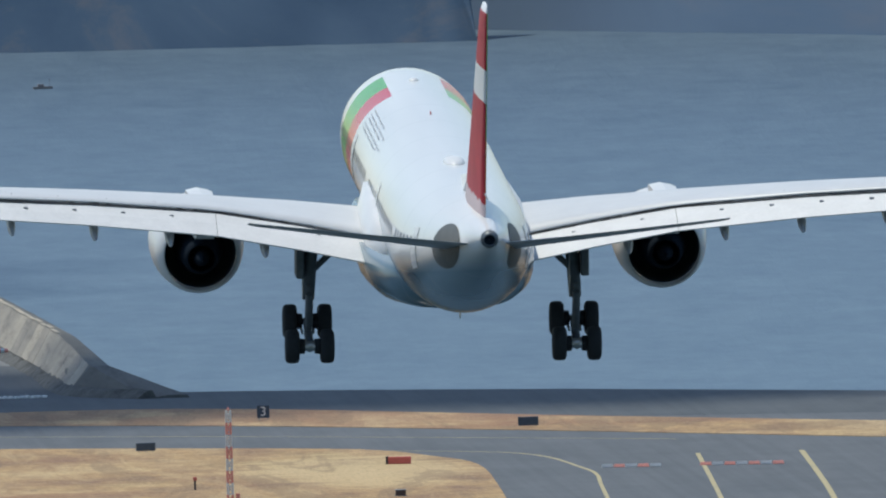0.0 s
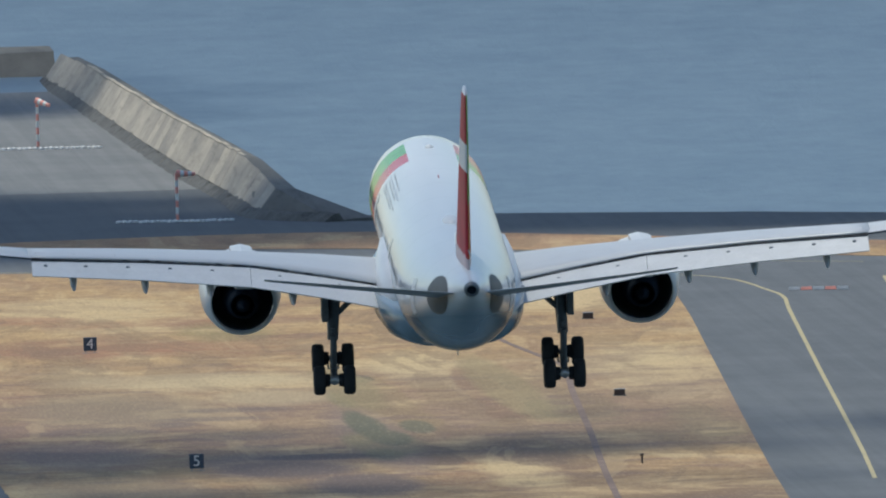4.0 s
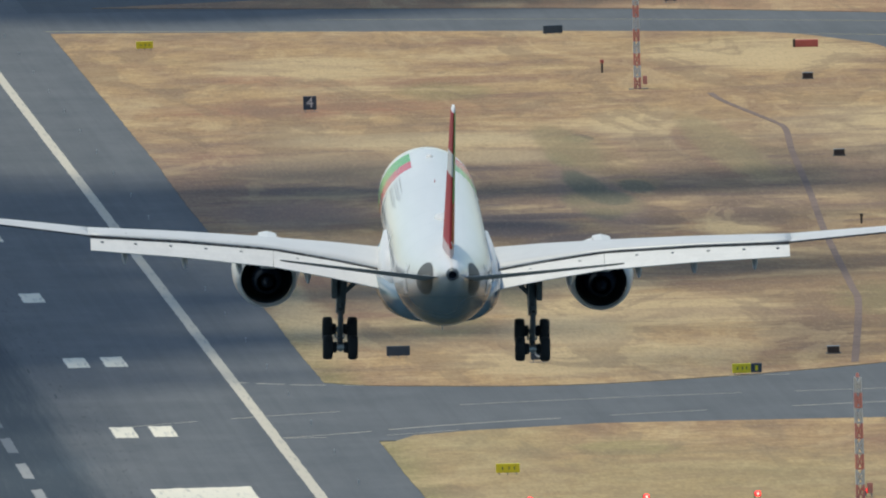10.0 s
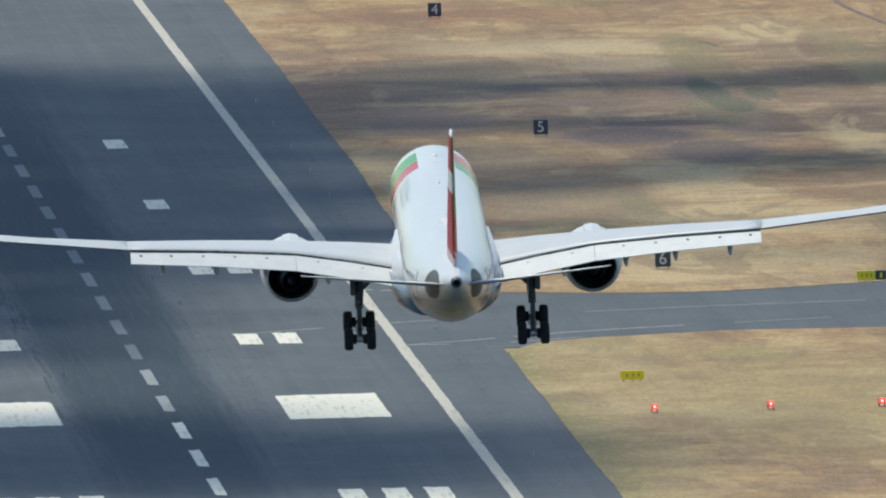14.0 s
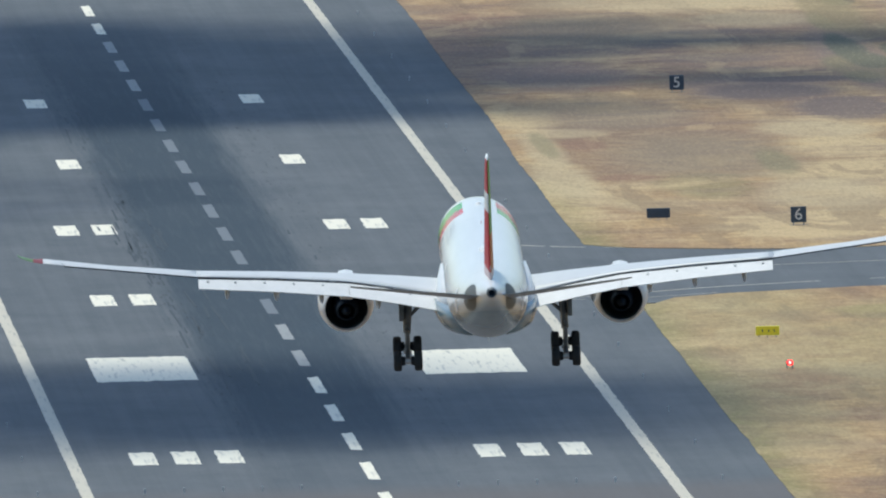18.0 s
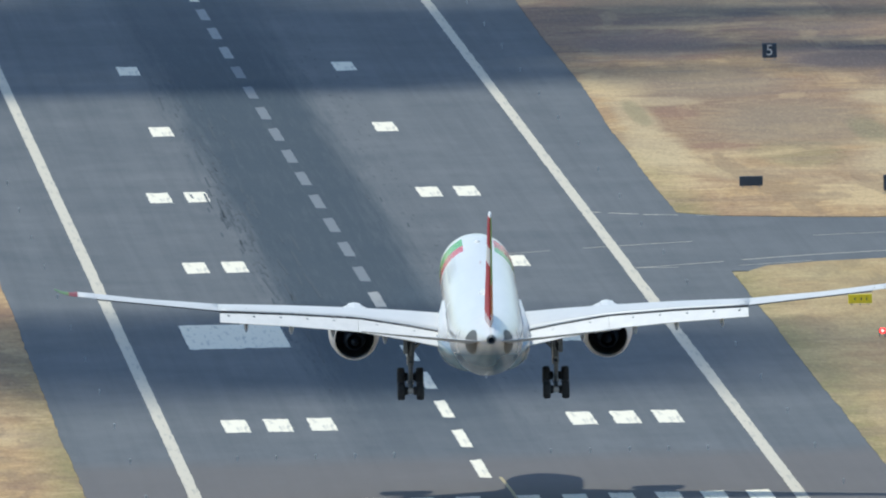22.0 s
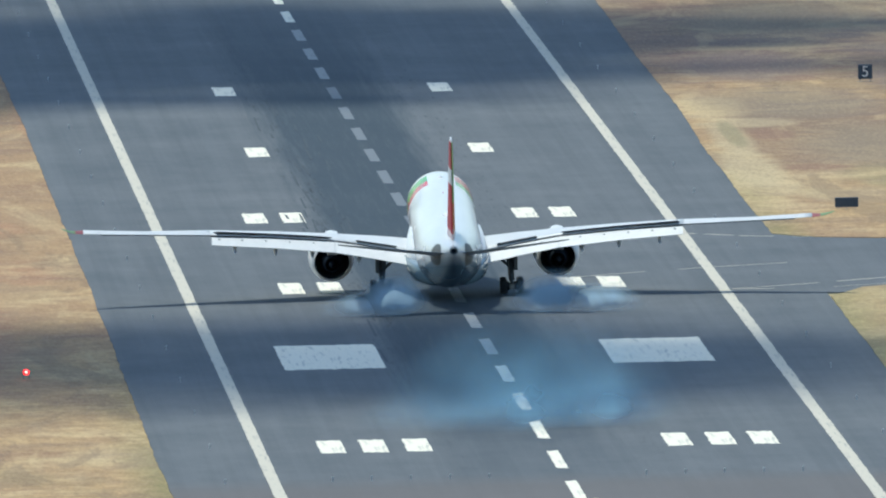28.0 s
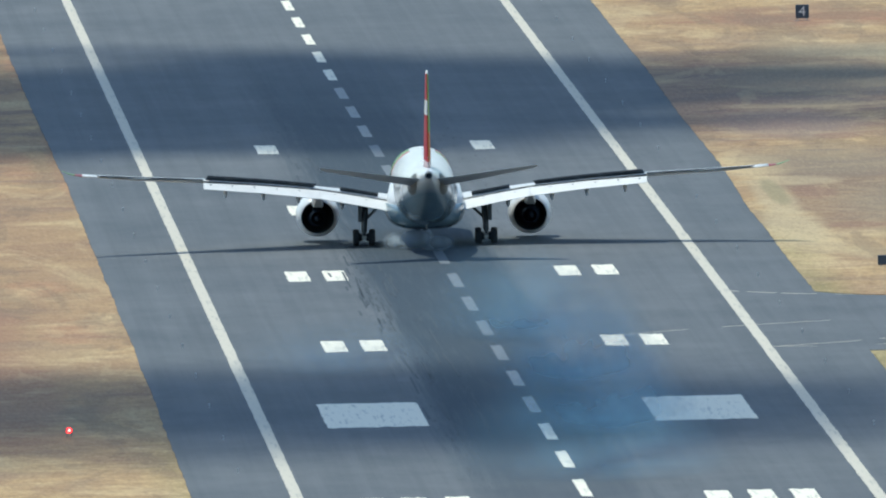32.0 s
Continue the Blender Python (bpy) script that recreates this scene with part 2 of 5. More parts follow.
    # thin scorched streaks across the middle of the infield
    streak = k.noise(1.0, k.scaled((0.07, 0.085, 1), move=(2, 6, 0)), detail=7, rough=0.62, distort=0.3)
    zone = k.math("SUBTRACT", 1.0, k.level(k.math("ABSOLUTE", k.math("SUBTRACT", y, 790.0)), 110, 210))
    c = k.mix(k.math("MULTIPLY", k.math("MULTIPLY", zone, k.level(streak, 0.54, 0.61)), 0.6), c, (0.18, 0.118, 0.1))
    # a greener border where water runs off the pavement
    off = k.math("ADD", k.math("ABSOLUTE", x), k.math("MULTIPLY", k.math("SUBTRACT", fine, 0.5), 1.6))
    border = k.math("MULTIPLY", k.math("SUBTRACT", 1.0, k.level(off, 31.0, 34.2)), k.math("SUBTRACT", 1.0, k.level(k.math("ADD", y, k.math("MULTIPLY", k.math("LESS_THAN", x, 0.0), 340.0)), 420, 600)))
    c = k.mix(k.math("MULTIPLY", border, 0.62), c, (0.20, 0.21, 0.075))
    # broad bleached and bare bands
    band = k.noise(1.0, k.scaled((0.055, 0.04, 1), move=(9, 31, 0)), detail=7, rough=0.68, distort=0.4)
    c = k.mix(k.math("MULTIPLY", k.level(band, 0.52, 0.62), 0.42), c, k.ramp(fine, ((0.3, (0.15, 0.098, 0.078)), (0.7, (0.26, 0.17, 0.12)))))
    c = k.mix(k.math("MULTIPLY", k.level(band, 0.47, 0.37), 0.6), c, k.ramp(fine, ((0.3, (0.44, 0.315, 0.165)), (0.7, (0.66, 0.50, 0.29)))))
    # lobes of dead scrub with clear edges
    lobe = k.noise(0.1, k.scaled((1, 0.13, 1), move=(17, 4, 0)), detail=8, rough=0.62, distort=1.1)
    c = k.mix(k.math("MULTIPLY", k.level(lobe, 0.545, 0.575), 0.42), c, (0.20, 0.135, 0.085))
    c = k.mix(k.math("MULTIPLY", k.level(lobe, 0.43, 0.40), 0.28), c, (0.58, 0.44, 0.25))
    # bare, scorched, damp and bleached ground between the distance boards
    c = patch(c, ((57.1, 910, 13.3, 16), (64.3, 868, 5.9, 17), (33.3, 609, 1.7, 37), (32.8, 554, 2.6, 30), (59.6, 639, 5.5, 16), (54.7, 519, 5.3, 29), (35.8, 642, 4.4, 9)), (0.50, 0.40, 0.25), 0.55, 1.6, 0.5)
    c = patch(c, ((47.2, 595, 8.1, 42), (41.1, 678, 8.3, 29), (47.2, 849, 9.3, 39)), (0.245, 0.192, 0.135), 0.65, 1.6, 0.6)
    c = patch(c, ((40.3, 755, 6.7, 28), (69.9, 773, 3.3, 68), (57.8, 725, 7.2, 24)), (0.23, 0.165, 0.145), 0.65, 1.6, 0.5)
    c = patch(c, ((38.7, 556, 3.1, 6), (37.2, 619, 2.0, 12), (43.9, 729, 2.1, 6)), (0.24, 0.13, 0.09), 0.6, 1.5, 0.5)
    c = patch(c, ((59.3, 843, 5.3, 6), (43.8, 803, 6.1, 9), (56.9, 787, 6.1, 10), (52.1, 815, 2.2, 6), (58.2, 762, 2.7, 5), (56.0, 825, 5.5, 5)), (0.14, 0.108, 0.105), 0.5, 1.4, 0.5)
    c = patch(c, ((58.6, 715, 6.3, 16), (64.4, 679, 5.3, 23), (62.7, 739, 6.0, 6)), (0.125, 0.092, 0.092), 0.85, 1.2, 0.4)
    c = patch(c, ((53.2, 580, 1.7, 22), (70.4, 858, 1.2, 18), (73.6, 902, 1.3, 7), (33.7, 621, 0.9, 25)), (0.2, 0.19, 0.1), 0.5, 1.5, 0.5)
    c = patch(c, ((69.9, 801, 1.3, 32), (67.8, 771, 1.5, 12), (68.9, 740, 1.8, 13)), (0.115, 0.115, 0.08), 0.62, 2.4, 0.4)
    c = patch(c, ((52, 250, 20, 70), (38, 330, 8, 60), (34, 180, 5, 70)), (0.34, 0.30, 0.15), 0.4, 3.0, 0.8)
    # scrub by the ditch
    c = patch(c, ((72.4, 884, 2.6, 50), (87.4, 877, 2.7, 73), (69.9, 763, 3.7, 26)), (0.27, 0.215, 0.115), 0.6, 1.6, 0.35)
    c = patch(c, ((70.1, 799, 1.8, 31), (71.0, 774, 2.1, 16), (74.8, 796, 1.6, 14)), (0.11, 0.115, 0.08), 0.75, 1.5, 0.3)
    # tussocks, stalks and clods
    tuft = k.noise(3.2, k.scaled((1, 0.1, 1), move=(1, 2, 0)), detail=5, rough=0.75)
    c = k.mix(k.math("MULTIPLY", k.level(tuft, 0.5, 0.68), 0.36), c, (0.17, 0.115, 0.065))
    c = k.mix(k.math("MULTIPLY", k.level(tuft, 0.47, 0.3), 0.28), c, (0.66, 0.50, 0.29))
    grain = k.noise(2.2, k.scaled((1, 0.4, 1)), detail=5, rough=0.8)
    c = k.mix(k.math("MULTIPLY", k.level(grain, 0.5, 0.72), 0.3), c, (0.15, 0.11, 0.065))
    # one warm cast over the whole sward
    warm = k.t.nodes.new("ShaderNodeMix")
    warm.data_type, warm.blend_type = "RGBA", "MULTIPLY"
    warm.inputs[0].default_value, warm.inputs[7].default_value = 1.0, (1.035, 1.0, 0.935, 1)
    k.link(c, warm.inputs[6])
    return k.colour(warm.outputs[2]).bump(fine, 0.6, 0.15).m


def asphalt_material(name, dark, light, rubber=False):
    k = Nodes(name, 0.85)
    big = k.noise(0.03, detail=4)
    mid = k.noise(0.25, k.scaled((1, 0.25, 1)), detail=5, rough=0.7)
    fine = k.noise(14, detail=3)
    f = k.math("ADD", k.math("MULTIPLY", big, 0.5), k.math("MULTIPLY", mid, 0.5))
    c = k.ramp(f, ((0.36, dark), (0.64, light)))
    # long paving lanes and traffic streaks
    lane = k.noise(0.5, k.scaled((1, 0.004, 1), move=(3, 0, 0)), detail=5, rough=0.75)
    c = k.mix(k.math("MULTIPLY", k.level(lane, 0.48, 0.7), 0.4), c, tuple(v * 0.72 for v in dark))
    c = k.mix(k.math("MULTIPLY", k.level(lane, 0.5, 0.3), 0.35), c, tuple(v * 1.12 for v in light))
    if rubber:
        x, y, z = k.axes()
        off = k.math("ABSOLUTE", k.math("ADD", x, 1.5))
        wob = k.math("MULTIPLY", k.math("SUBTRACT", k.noise(0.9, k.scaled((1, 0.012, 1), move=(5, 2, 0)), detail=6, rough=0.75), 0.5), 7.0)
        band = k.math("SUBTRACT", 1.0, k.level(k.math("ADD", off, wob), 4.9, 7.8))
        along = k.math("MULTIPLY", k.level(y, 60, 230), k.math("SUBTRACT", 1.0, k.level(y, 700, 960)))
        streak = k.noise(1.6, k.scaled((1, 0.02, 1)), detail=4, rough=0.8)
        amount = k.math("MULTIPLY", k.math("MULTIPLY", band, along), k.level(streak, -0.2, 0.5))
        c = k.mix(k.math("MULTIPLY", amount, 0.84), c, (0.013, 0.029, 0.046))
        # older brown paving before the threshold bars
        c = k.mix(k.math("MULTIPLY", k.level(k.math("ADD", y, k.math("MULTIPLY", mid, 14.0)), 96, 80), 0.6), c, (0.135, 0.112, 0.1))
        # skid streaks beside the wheel tracks
        skid = k.noise(2.3, k.scaled((1, 0.06, 1), move=(7, 0, 0)), detail=2, rough=0.5)
        side = k.math("SUBTRACT", 1.0, k.level(k.math("ABSOLUTE", k.math("SUBTRACT", k.math("ABSOLUTE", x), 7.5)), 0.5, 3.5))
        s2 = k.math("MULTIPLY", k.math("MULTIPLY", side, along), k.level(skid, 0.62, 0.68))
        c = k.mix(k.math("MULTIPLY", s2, 0.5), c, (0.018, 0.02, 0.024))
    k.colour(c).bump(fine, 0.35, 0.01)
    return k.m


def marking_material(name, col):
    k = Nodes(name, 0.7)
    wear = k.noise(0.5, k.scaled((1, 0.3, 1), "Generated"), detail=2)
    chips = k.noise(3.0, detail=5, rough=0.8)
    tyre = k.noise(2.0, k.scaled((1, 0.06, 1)), detail=3, rough=0.7)
    f = k.math("MULTIPLY", k.level(chips, 0.66, 0.78), 0.55)
    c = k.mix(f, col, (0.22, 0.22, 0.21))
    c = k.mix(k.math("MULTIPLY", k.level(tyre, 0.54, 0.68), 0.45), c, (0.16, 0.165, 0.17))
    return k.colour(c).m


def water_material():
    k = Nodes("sea_water", 0.38)
    v = k.scaled((1, 0.12, 1))
    chop = k.noise(0.45, k.scaled((0.6, 0.2, 1)), detail=6, rough=0.75)
    swell = k.noise(0.12, k.scaled((1, 0.5, 1)), detail=6, rough=0.7)
    band = k.noise(0.02, k.scaled((0.25, 1, 1)), detail=3)
    f = k.math("ADD", k.math("ADD", k.math("MULTIPLY", swell, 0.4), k.math("MULTIPLY", band, 0.14)), k.math("MULTIPLY", chop, 0.46))
    k.colour(k.ramp(f, ((0.36, (0.078, 0.12, 0.166)), (0.64, (0.145, 0.20, 0.25)))))
    k.b.inputs["Specular IOR Level"].default_value = 0.16
    k.bump(k.noise(0.7, v, detail=6, rough=0.7), 0.5, 0.4)
    return k.m


def headland_material(name, a, b, c):
    k = Nodes(name, 1.0)
    f = k.noise(0.035, k.scaled((1, 0.3, 1.3)), detail=6, rough=0.65, distort=0.8)
    k.colour(k.ramp(f, ((0.38, a), (0.55, b), (0.7, c))))
    return k.m


def concrete_material(name, a, b):
    k = Nodes(name, 0.9)
    info = k.t.nodes.new("ShaderNodeObjectInfo")
    stain = k.noise(0.25, k.scaled((1, 0.25, 1)), detail=6, rough=0.7)
    f = k.math("ADD", k.math("MULTIPLY", stain, 0.75), k.math("MULTIPLY", info.outputs["Random"], 0.25))
    c = k.ramp(f, ((0.28, a), (0.72, b)))
    moss = k.noise(0.8, k.scaled((1, 0.12, 1), move=(3, 8, 1)), detail=7, rough=0.7)
    c = k.mix(k.math("MULTIPLY", k.level(moss, 0.52, 0.66), 0.4), c, tuple(0.6 * v for v in a))
    k.colour(c).bump(k.noise(3, detail=4), 0.4, 0.05)
    return k.m


def fuselage_material():
    """White gloss paint with the two-tone blocks behind the cockpit and two grey text rows."""
    k = Nodes("fuselage_paint", 0.28)
    k.b.inputs["Coat Weight"].default_value = 0.12
    k.b.inputs["Coat Roughness"].default_value = 0.05
    x, y, z = k.axes()
    left = k.math("MULTIPLY", k.math("LESS_THAN", x, -1.1), k.math("GREATER_THAN", z, 2.6))
    right = k.math("MULTIPLY", k.math("GREATER_THAN", x, 1.25), k.math("GREATER_THAN", z, 2.6))
    rear = k.math("MULTIPLY", k.math("GREATER_THAN", y, 15.2), k.math("LESS_THAN", y, 18.2))
    fore = k.math("MULTIPLY", k.math("GREATER_THAN", y, 18.2), k.math("LESS_THAN", y, 21.8))
    dirt = k.noise(0.35, k.scaled((1.2, 0.12, 1)), detail=2, rough=0.4)
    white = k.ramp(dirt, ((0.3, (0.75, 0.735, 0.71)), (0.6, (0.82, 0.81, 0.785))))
    # underside: its shade and the sea's reflection painted in teal grey, plus extra specular
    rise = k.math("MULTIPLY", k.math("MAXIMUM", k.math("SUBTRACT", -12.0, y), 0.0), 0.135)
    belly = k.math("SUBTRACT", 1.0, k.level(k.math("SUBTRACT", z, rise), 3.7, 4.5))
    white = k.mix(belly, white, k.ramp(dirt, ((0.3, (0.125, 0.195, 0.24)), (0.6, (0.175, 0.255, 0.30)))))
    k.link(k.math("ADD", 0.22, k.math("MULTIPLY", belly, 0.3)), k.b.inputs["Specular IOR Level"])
    green, red = (0.12, 0.42, 0.05), (0.66, 0.035, 0.035)
    c = k.mix(k.math("MULTIPLY", left, rear), white, red)
    c = k.mix(k.math("MULTIPLY", left, fore), c, green)
    c = k.mix(k.math("MULTIPLY", right, rear), c, green)
    c = k.mix(k.math("MULTIPLY", right, fore), c, red)
    # orange mixed over the low forward part of the hull
    low = k.math("LESS_THAN", z, 2.9)
    orange_low = k.math("MULTIPLY", low, k.math("GREATER_THAN", y, 8.0))
    c = k.mix(k.math("MULTIPLY", orange_low, 0.75), c, (0.50, 0.13, 0.06))
    # panel joints
    ring = k.math("LESS_THAN", k.math("FRACT", k.math("MULTIPLY", y, 0.19)), 0.012)
    c = k.mix(k.math("MULTIPLY", ring, 0.3), c, (0.4, 0.4, 0.41))
    k.colour(c).roughness(dirt, 0.16, 0.3)
    return k.m


def fin_material():
    k = Nodes("fin_paint", 0.5)
    k.b.inputs["Specular IOR Level"].default_value = 0.25
    x, y, z = k.axes()
    dirt = k.noise(0.8, detail=4)
    red = k.ramp(dirt, ((0.3, (0.38, 0.018, 0.038)), (0.7, (0.50, 0.03, 0.052))))
    green = (0.20, 0.36, 0.08)
    orange = (0.60, 0.24, 0.05)
    side = k.math("GREATER_THAN", x, 0.0)
    c = k.mix(k.math("MULTIPLY", side, k.math("GREATER_THAN", z, 11.2)), red, green)
    c = k.mix(k.math("MULTIPLY", k.math("MULTIPLY", side, k.math("LESS_THAN", z, 11.2)), 0.7), c, orange)
    band = k.math("MULTIPLY", k.math("GREATER_THAN", z, 12.75), k.math("LESS_THAN", z, 14.1))
    c = k.mix(k.math("MULTIPLY", band, k.math("LESS_THAN", x, 0.02)), c, (0.74, 0.73, 0.7))
    c = k.mix(k.math("GREATER_THAN", z, 16.45), c, (0.8, 0.8, 0.8))
    edge = k.noise(1.6, detail=2)
    low = k.math("LESS_THAN", k.math("ADD", z, k.math("MULTIPLY", edge, 0.6)), 8.9)
    c = k.mix(k.math("MULTIPLY", low, 0.75), c, (0.76, 0.72, 0.72))
    k.colour(c)
    return k.m


def smoke_material():
    """Thin bluish tyre smoke: a wispy shell, thickest low in its middle."""
    k = Nodes("tyre_smoke", 1.0)
    sep = k.t.nodes.new("ShaderNodeSeparateXYZ")
    k.link(k.place("Generated"), sep.inputs[0])
    # thickest low in its middle, thinning to nothing at its rim
    across = k.math("SUBTRACT", k.math("MULTIPLY", sep.outputs[0], 2.0), 1.0)
    up = k.math("MULTIPLY", sep.outputs[2], 1.02)
    off = k.math("ADD", k.math("MULTIPLY", across, across), k.math("MULTIPLY", up, up))
    body = k.math("POWER", k.math("SUBTRACT", 1.0, k.level(off, 0.0, 0.9)), 1.5)
    where = k.t.nodes.new("ShaderNodeSeparateXYZ")
    k.link(k.t.nodes.new("ShaderNodeNewGeometry").outputs["Position"], where.inputs[0])
    body = k.math("MULTIPLY", body, k.level(where.outputs[2], -0.1, 1.3))
    f = k.noise(0.17, k.scaled((1, 0.12, 1.1)), detail=3, rough=0.5, distort=0.3)
    shape = k.math("MULTIPLY", body, k.level(f, 0.15, 0.68))
    info = k.t.nodes.new("ShaderNodeObjectInfo")
    dens = k.math("MINIMUM", k.math("MULTIPLY", shape, info.outputs["Alpha"]), 0.97)
    clear = k.t.nodes.new("ShaderNodeBsdfTransparent")
    near = k.n("ShaderNodeBsdfDiffuse", Color=(0.50, 0.74, 0.98, 1))
    back = k.n("ShaderNodeBsdfTranslucent", Color=(0.50, 0.74, 0.98, 1))
    both, out = k.t.nodes.new("ShaderNodeMixShader"), k.t.nodes.new("ShaderNodeMixShader")
    # smoke scatters light from above alike whichever way its skin faces
    for node, z in ((near, 1.0), (back, -1.0)):
        up = k.t.nodes.new("ShaderNodeCombineXYZ")
        up.inputs[2].default_value = z
        k.link(up.outputs[0], node.inputs["Normal"])
    for node in (near, back):
        k.link(info.outputs["Color"], node.inputs["Color"])
    k.link(near.outputs[0], both.inputs[1])
    k.link(back.outputs[0], both.inputs[2])
    k.link(dens, out.inputs[0])
    k.link(clear.outputs[0], out.inputs[1])
    k.link(both.outputs[0], out.inputs[2])
    k.link(out.outputs[0], k.t.nodes["Material Output"].inputs[0])
    return k.m


GRASS = grass_material()
RUNWAY = asphalt_material("runway_asphalt", (0.083, 0.093, 0.102), (0.132, 0.138, 0.144), True)
TAXI = asphalt_material("taxiway_asphalt", (0.088, 0.096, 0.104), (0.128, 0.135, 0.142))
DARK_TAXI = asphalt_material("dark_asphalt", (0.062, 0.07, 0.078), (0.09, 0.098, 0.104))
APRON = asphalt_material("apron_concrete", (0.14, 0.145, 0.145), (0.2, 0.2, 0.195))
WORN_MARK = marking_material("worn_marking", (0.155, 0.17, 0.185))
HALF_MARK = marking_material("half_worn_marking", (0.31, 0.31, 0.30))
WHITE_MARK = marking_material("white_marking", (0.87, 0.80, 0.645))
EDGE_MARK = marking_material("edge_marking", (0.60, 0.54, 0.43))
YELLOW_MARK = marking_material("yellow_marking", (0.46, 0.38, 0.20))
SKID = plain("tyre_streak", (0.052, 0.064, 0.076), 0.85, 0, 0.2, 0.6)
WATER = water_material()
DEEP = plain("deep_water", (0.02, 0.045, 0.06), 0.22, 0, 0.2, 0.02)
# the blue of both headlands is distance haze put into the rock colours
HEADLAND = headland_material("hazed_headland", (0.085, 0.132, 0.195), (0.1, 0.15, 0.21), (0.2, 0.2, 0.215))
FAR_LAND = headland_material("hazed_far_land", (0.14, 0.195, 0.27), (0.15, 0.21, 0.285), (0.185, 0.22, 0.275))
SLAB = concrete_material("revetment_slab", (0.20, 0.185, 0.165), (0.46, 0.40, 0.32))
ROCK = concrete_material("bank_rock", (0.085, 0.085, 0.08), (0.17, 0.165, 0.15))
CREST = concrete_material("crest_stone", (0.30, 0.27, 0.22), (0.55, 0.47, 0.36))
RUBBLE = plain("rubble_stone", (0.12, 0.118, 0.11), 0.95, 0, 0.35, 0.5)
SOIL = plain("ditch_soil", (0.23, 0.16, 0.13), 1.0, 0, 0.25, 0.4)
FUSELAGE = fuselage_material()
FIN = fin_material()
WHITE = plain("white_gloss", (0.80, 0.785, 0.76), 0.32, 0, 0.05, 0.6)
WING_TOP = plain("wing_paint", (0.68, 0.68, 0.67), 0.42, 0, 0.05, 0.5)
FLAP = plain("flap_paint", (0.80, 0.785, 0.755), 0.55, 0, 0.06, 0.7)
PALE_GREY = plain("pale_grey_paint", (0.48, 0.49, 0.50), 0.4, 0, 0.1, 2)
GREY = plain("grey_metal", (0.30, 0.31, 0.32), 0.45, 0.4, 0.1, 3)
GEAR = plain("gear_grey", (0.17, 0.19, 0.205), 0.5, 0.3, 0.2, 4)
BARE = plain("bare_metal", (0.62, 0.60, 0.57), 0.35, 0.9, 0.15, 3)
TAN = plain("unpainted_plate", (0.12, 0.122, 0.115), 0.6, 0.0, 0.2, 1.2)
# tyre and soot blacks carry a slight blue lift standing in for haze
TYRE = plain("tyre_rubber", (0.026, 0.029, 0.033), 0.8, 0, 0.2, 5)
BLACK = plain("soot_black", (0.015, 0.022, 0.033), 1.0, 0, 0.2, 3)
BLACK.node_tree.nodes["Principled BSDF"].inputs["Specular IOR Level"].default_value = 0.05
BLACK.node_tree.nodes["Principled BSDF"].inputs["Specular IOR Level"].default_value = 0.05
GAP = plain("gap_shade", (0.05, 0.053, 0.058), 0.8, 0, 0.2, 2)
NAVY = plain("navy_paint", (0.045, 0.07, 0.105), 0.5, 0, 0.1, 2)
YELLOW = plain("yellow_paint", (1.0, 0.80, 0.04), 0.5, 0, 0.08, 2)
# red paled towards pink: distance haze put into the paint
MAST_RED = plain("hazed_red_paint", (0.85, 0.34, 0.27), 0.6, 0, 0.12, 1.5)
RED = plain("red_paint", (0.55, 0.055, 0.05), 0.5, 0, 0.12, 1.5)
PALE = plain("pale_paint", (0.76, 0.75, 0.72), 0.5, 0, 0.1, 1.5)
ORANGE = plain("orange_plastic", (0.62, 0.135, 0.11), 0.5, 0, 0.12, 1.5)
BOX = plain("brown_metal", (0.085, 0.062, 0.055), 0.6, 0.2, 0.2, 3)
LAMP_RED = glowing("red_lens", (1.0, 0.02, 0.025), 4)
LAMP_CORE = glowing("lamp_filament", (1.0, 0.30, 0.26), 4)
# duct colour lifted to blue in place of haze over the dark bore
DUCT = plain("hazed_duct", (0.075, 0.098, 0.13), 0.9, 0, 0.2, 3)
# boat brown paled to put the distance haze into its colour
HULL = plain("hazed_hull", (0.27, 0.24, 0.235), 0.7, 0, 0.15, 3)
INK = plain("grey_lettering", (0.30, 0.31, 0.34), 0.5, 0, 0.1, 2)
TIP_RED = plain("tip_red", (0.30, 0.06, 0.055), 0.45, 0, 0.1, 2)
# shade below spoilers and ailerons, put into the colour
PANEL_SHADE = plain("panel_shade", (0.12, 0.135, 0.15), 0.6, 0.1, 0.3, 1.5)
TIP_GREEN = plain("tip_green", (0.16, 0.27, 0.07), 0.4, 0, 0.1, 2)
HILL = headland_material("hillside_scrub", (0.05, 0.07, 0.03), (0.085, 0.1, 0.05), (0.17, 0.14, 0.1))
SMOKE = smoke_material()
CLOUD = plain("cloud_white", (0.9, 0.9, 0.9), 1.0, 0, 0.02, 0.02)


# ---------------------------------------------------------------- mesh helpers
def mesh_of(name, verts, faces, material, smooth=False):
    me = bpy.data.meshes.new(name)
    me.from_pydata([tuple(v) for v in verts], [], faces)
    for m in material if isinstance(material, (list, tuple)) else (material,):
        me.materials.append(m)
    if smooth:
        me.polygons.foreach_set("use_smooth", [True] * len(me.polygons))
    me.update()
    return me


def thing(name, label="", category="", group="", kind="", m=None):
    ob = tagged(new(name), label, category, group, kind)
    ob.empty_display_size = 0.5
    if m is not None:
        ob.matrix_basis = m
    return ob


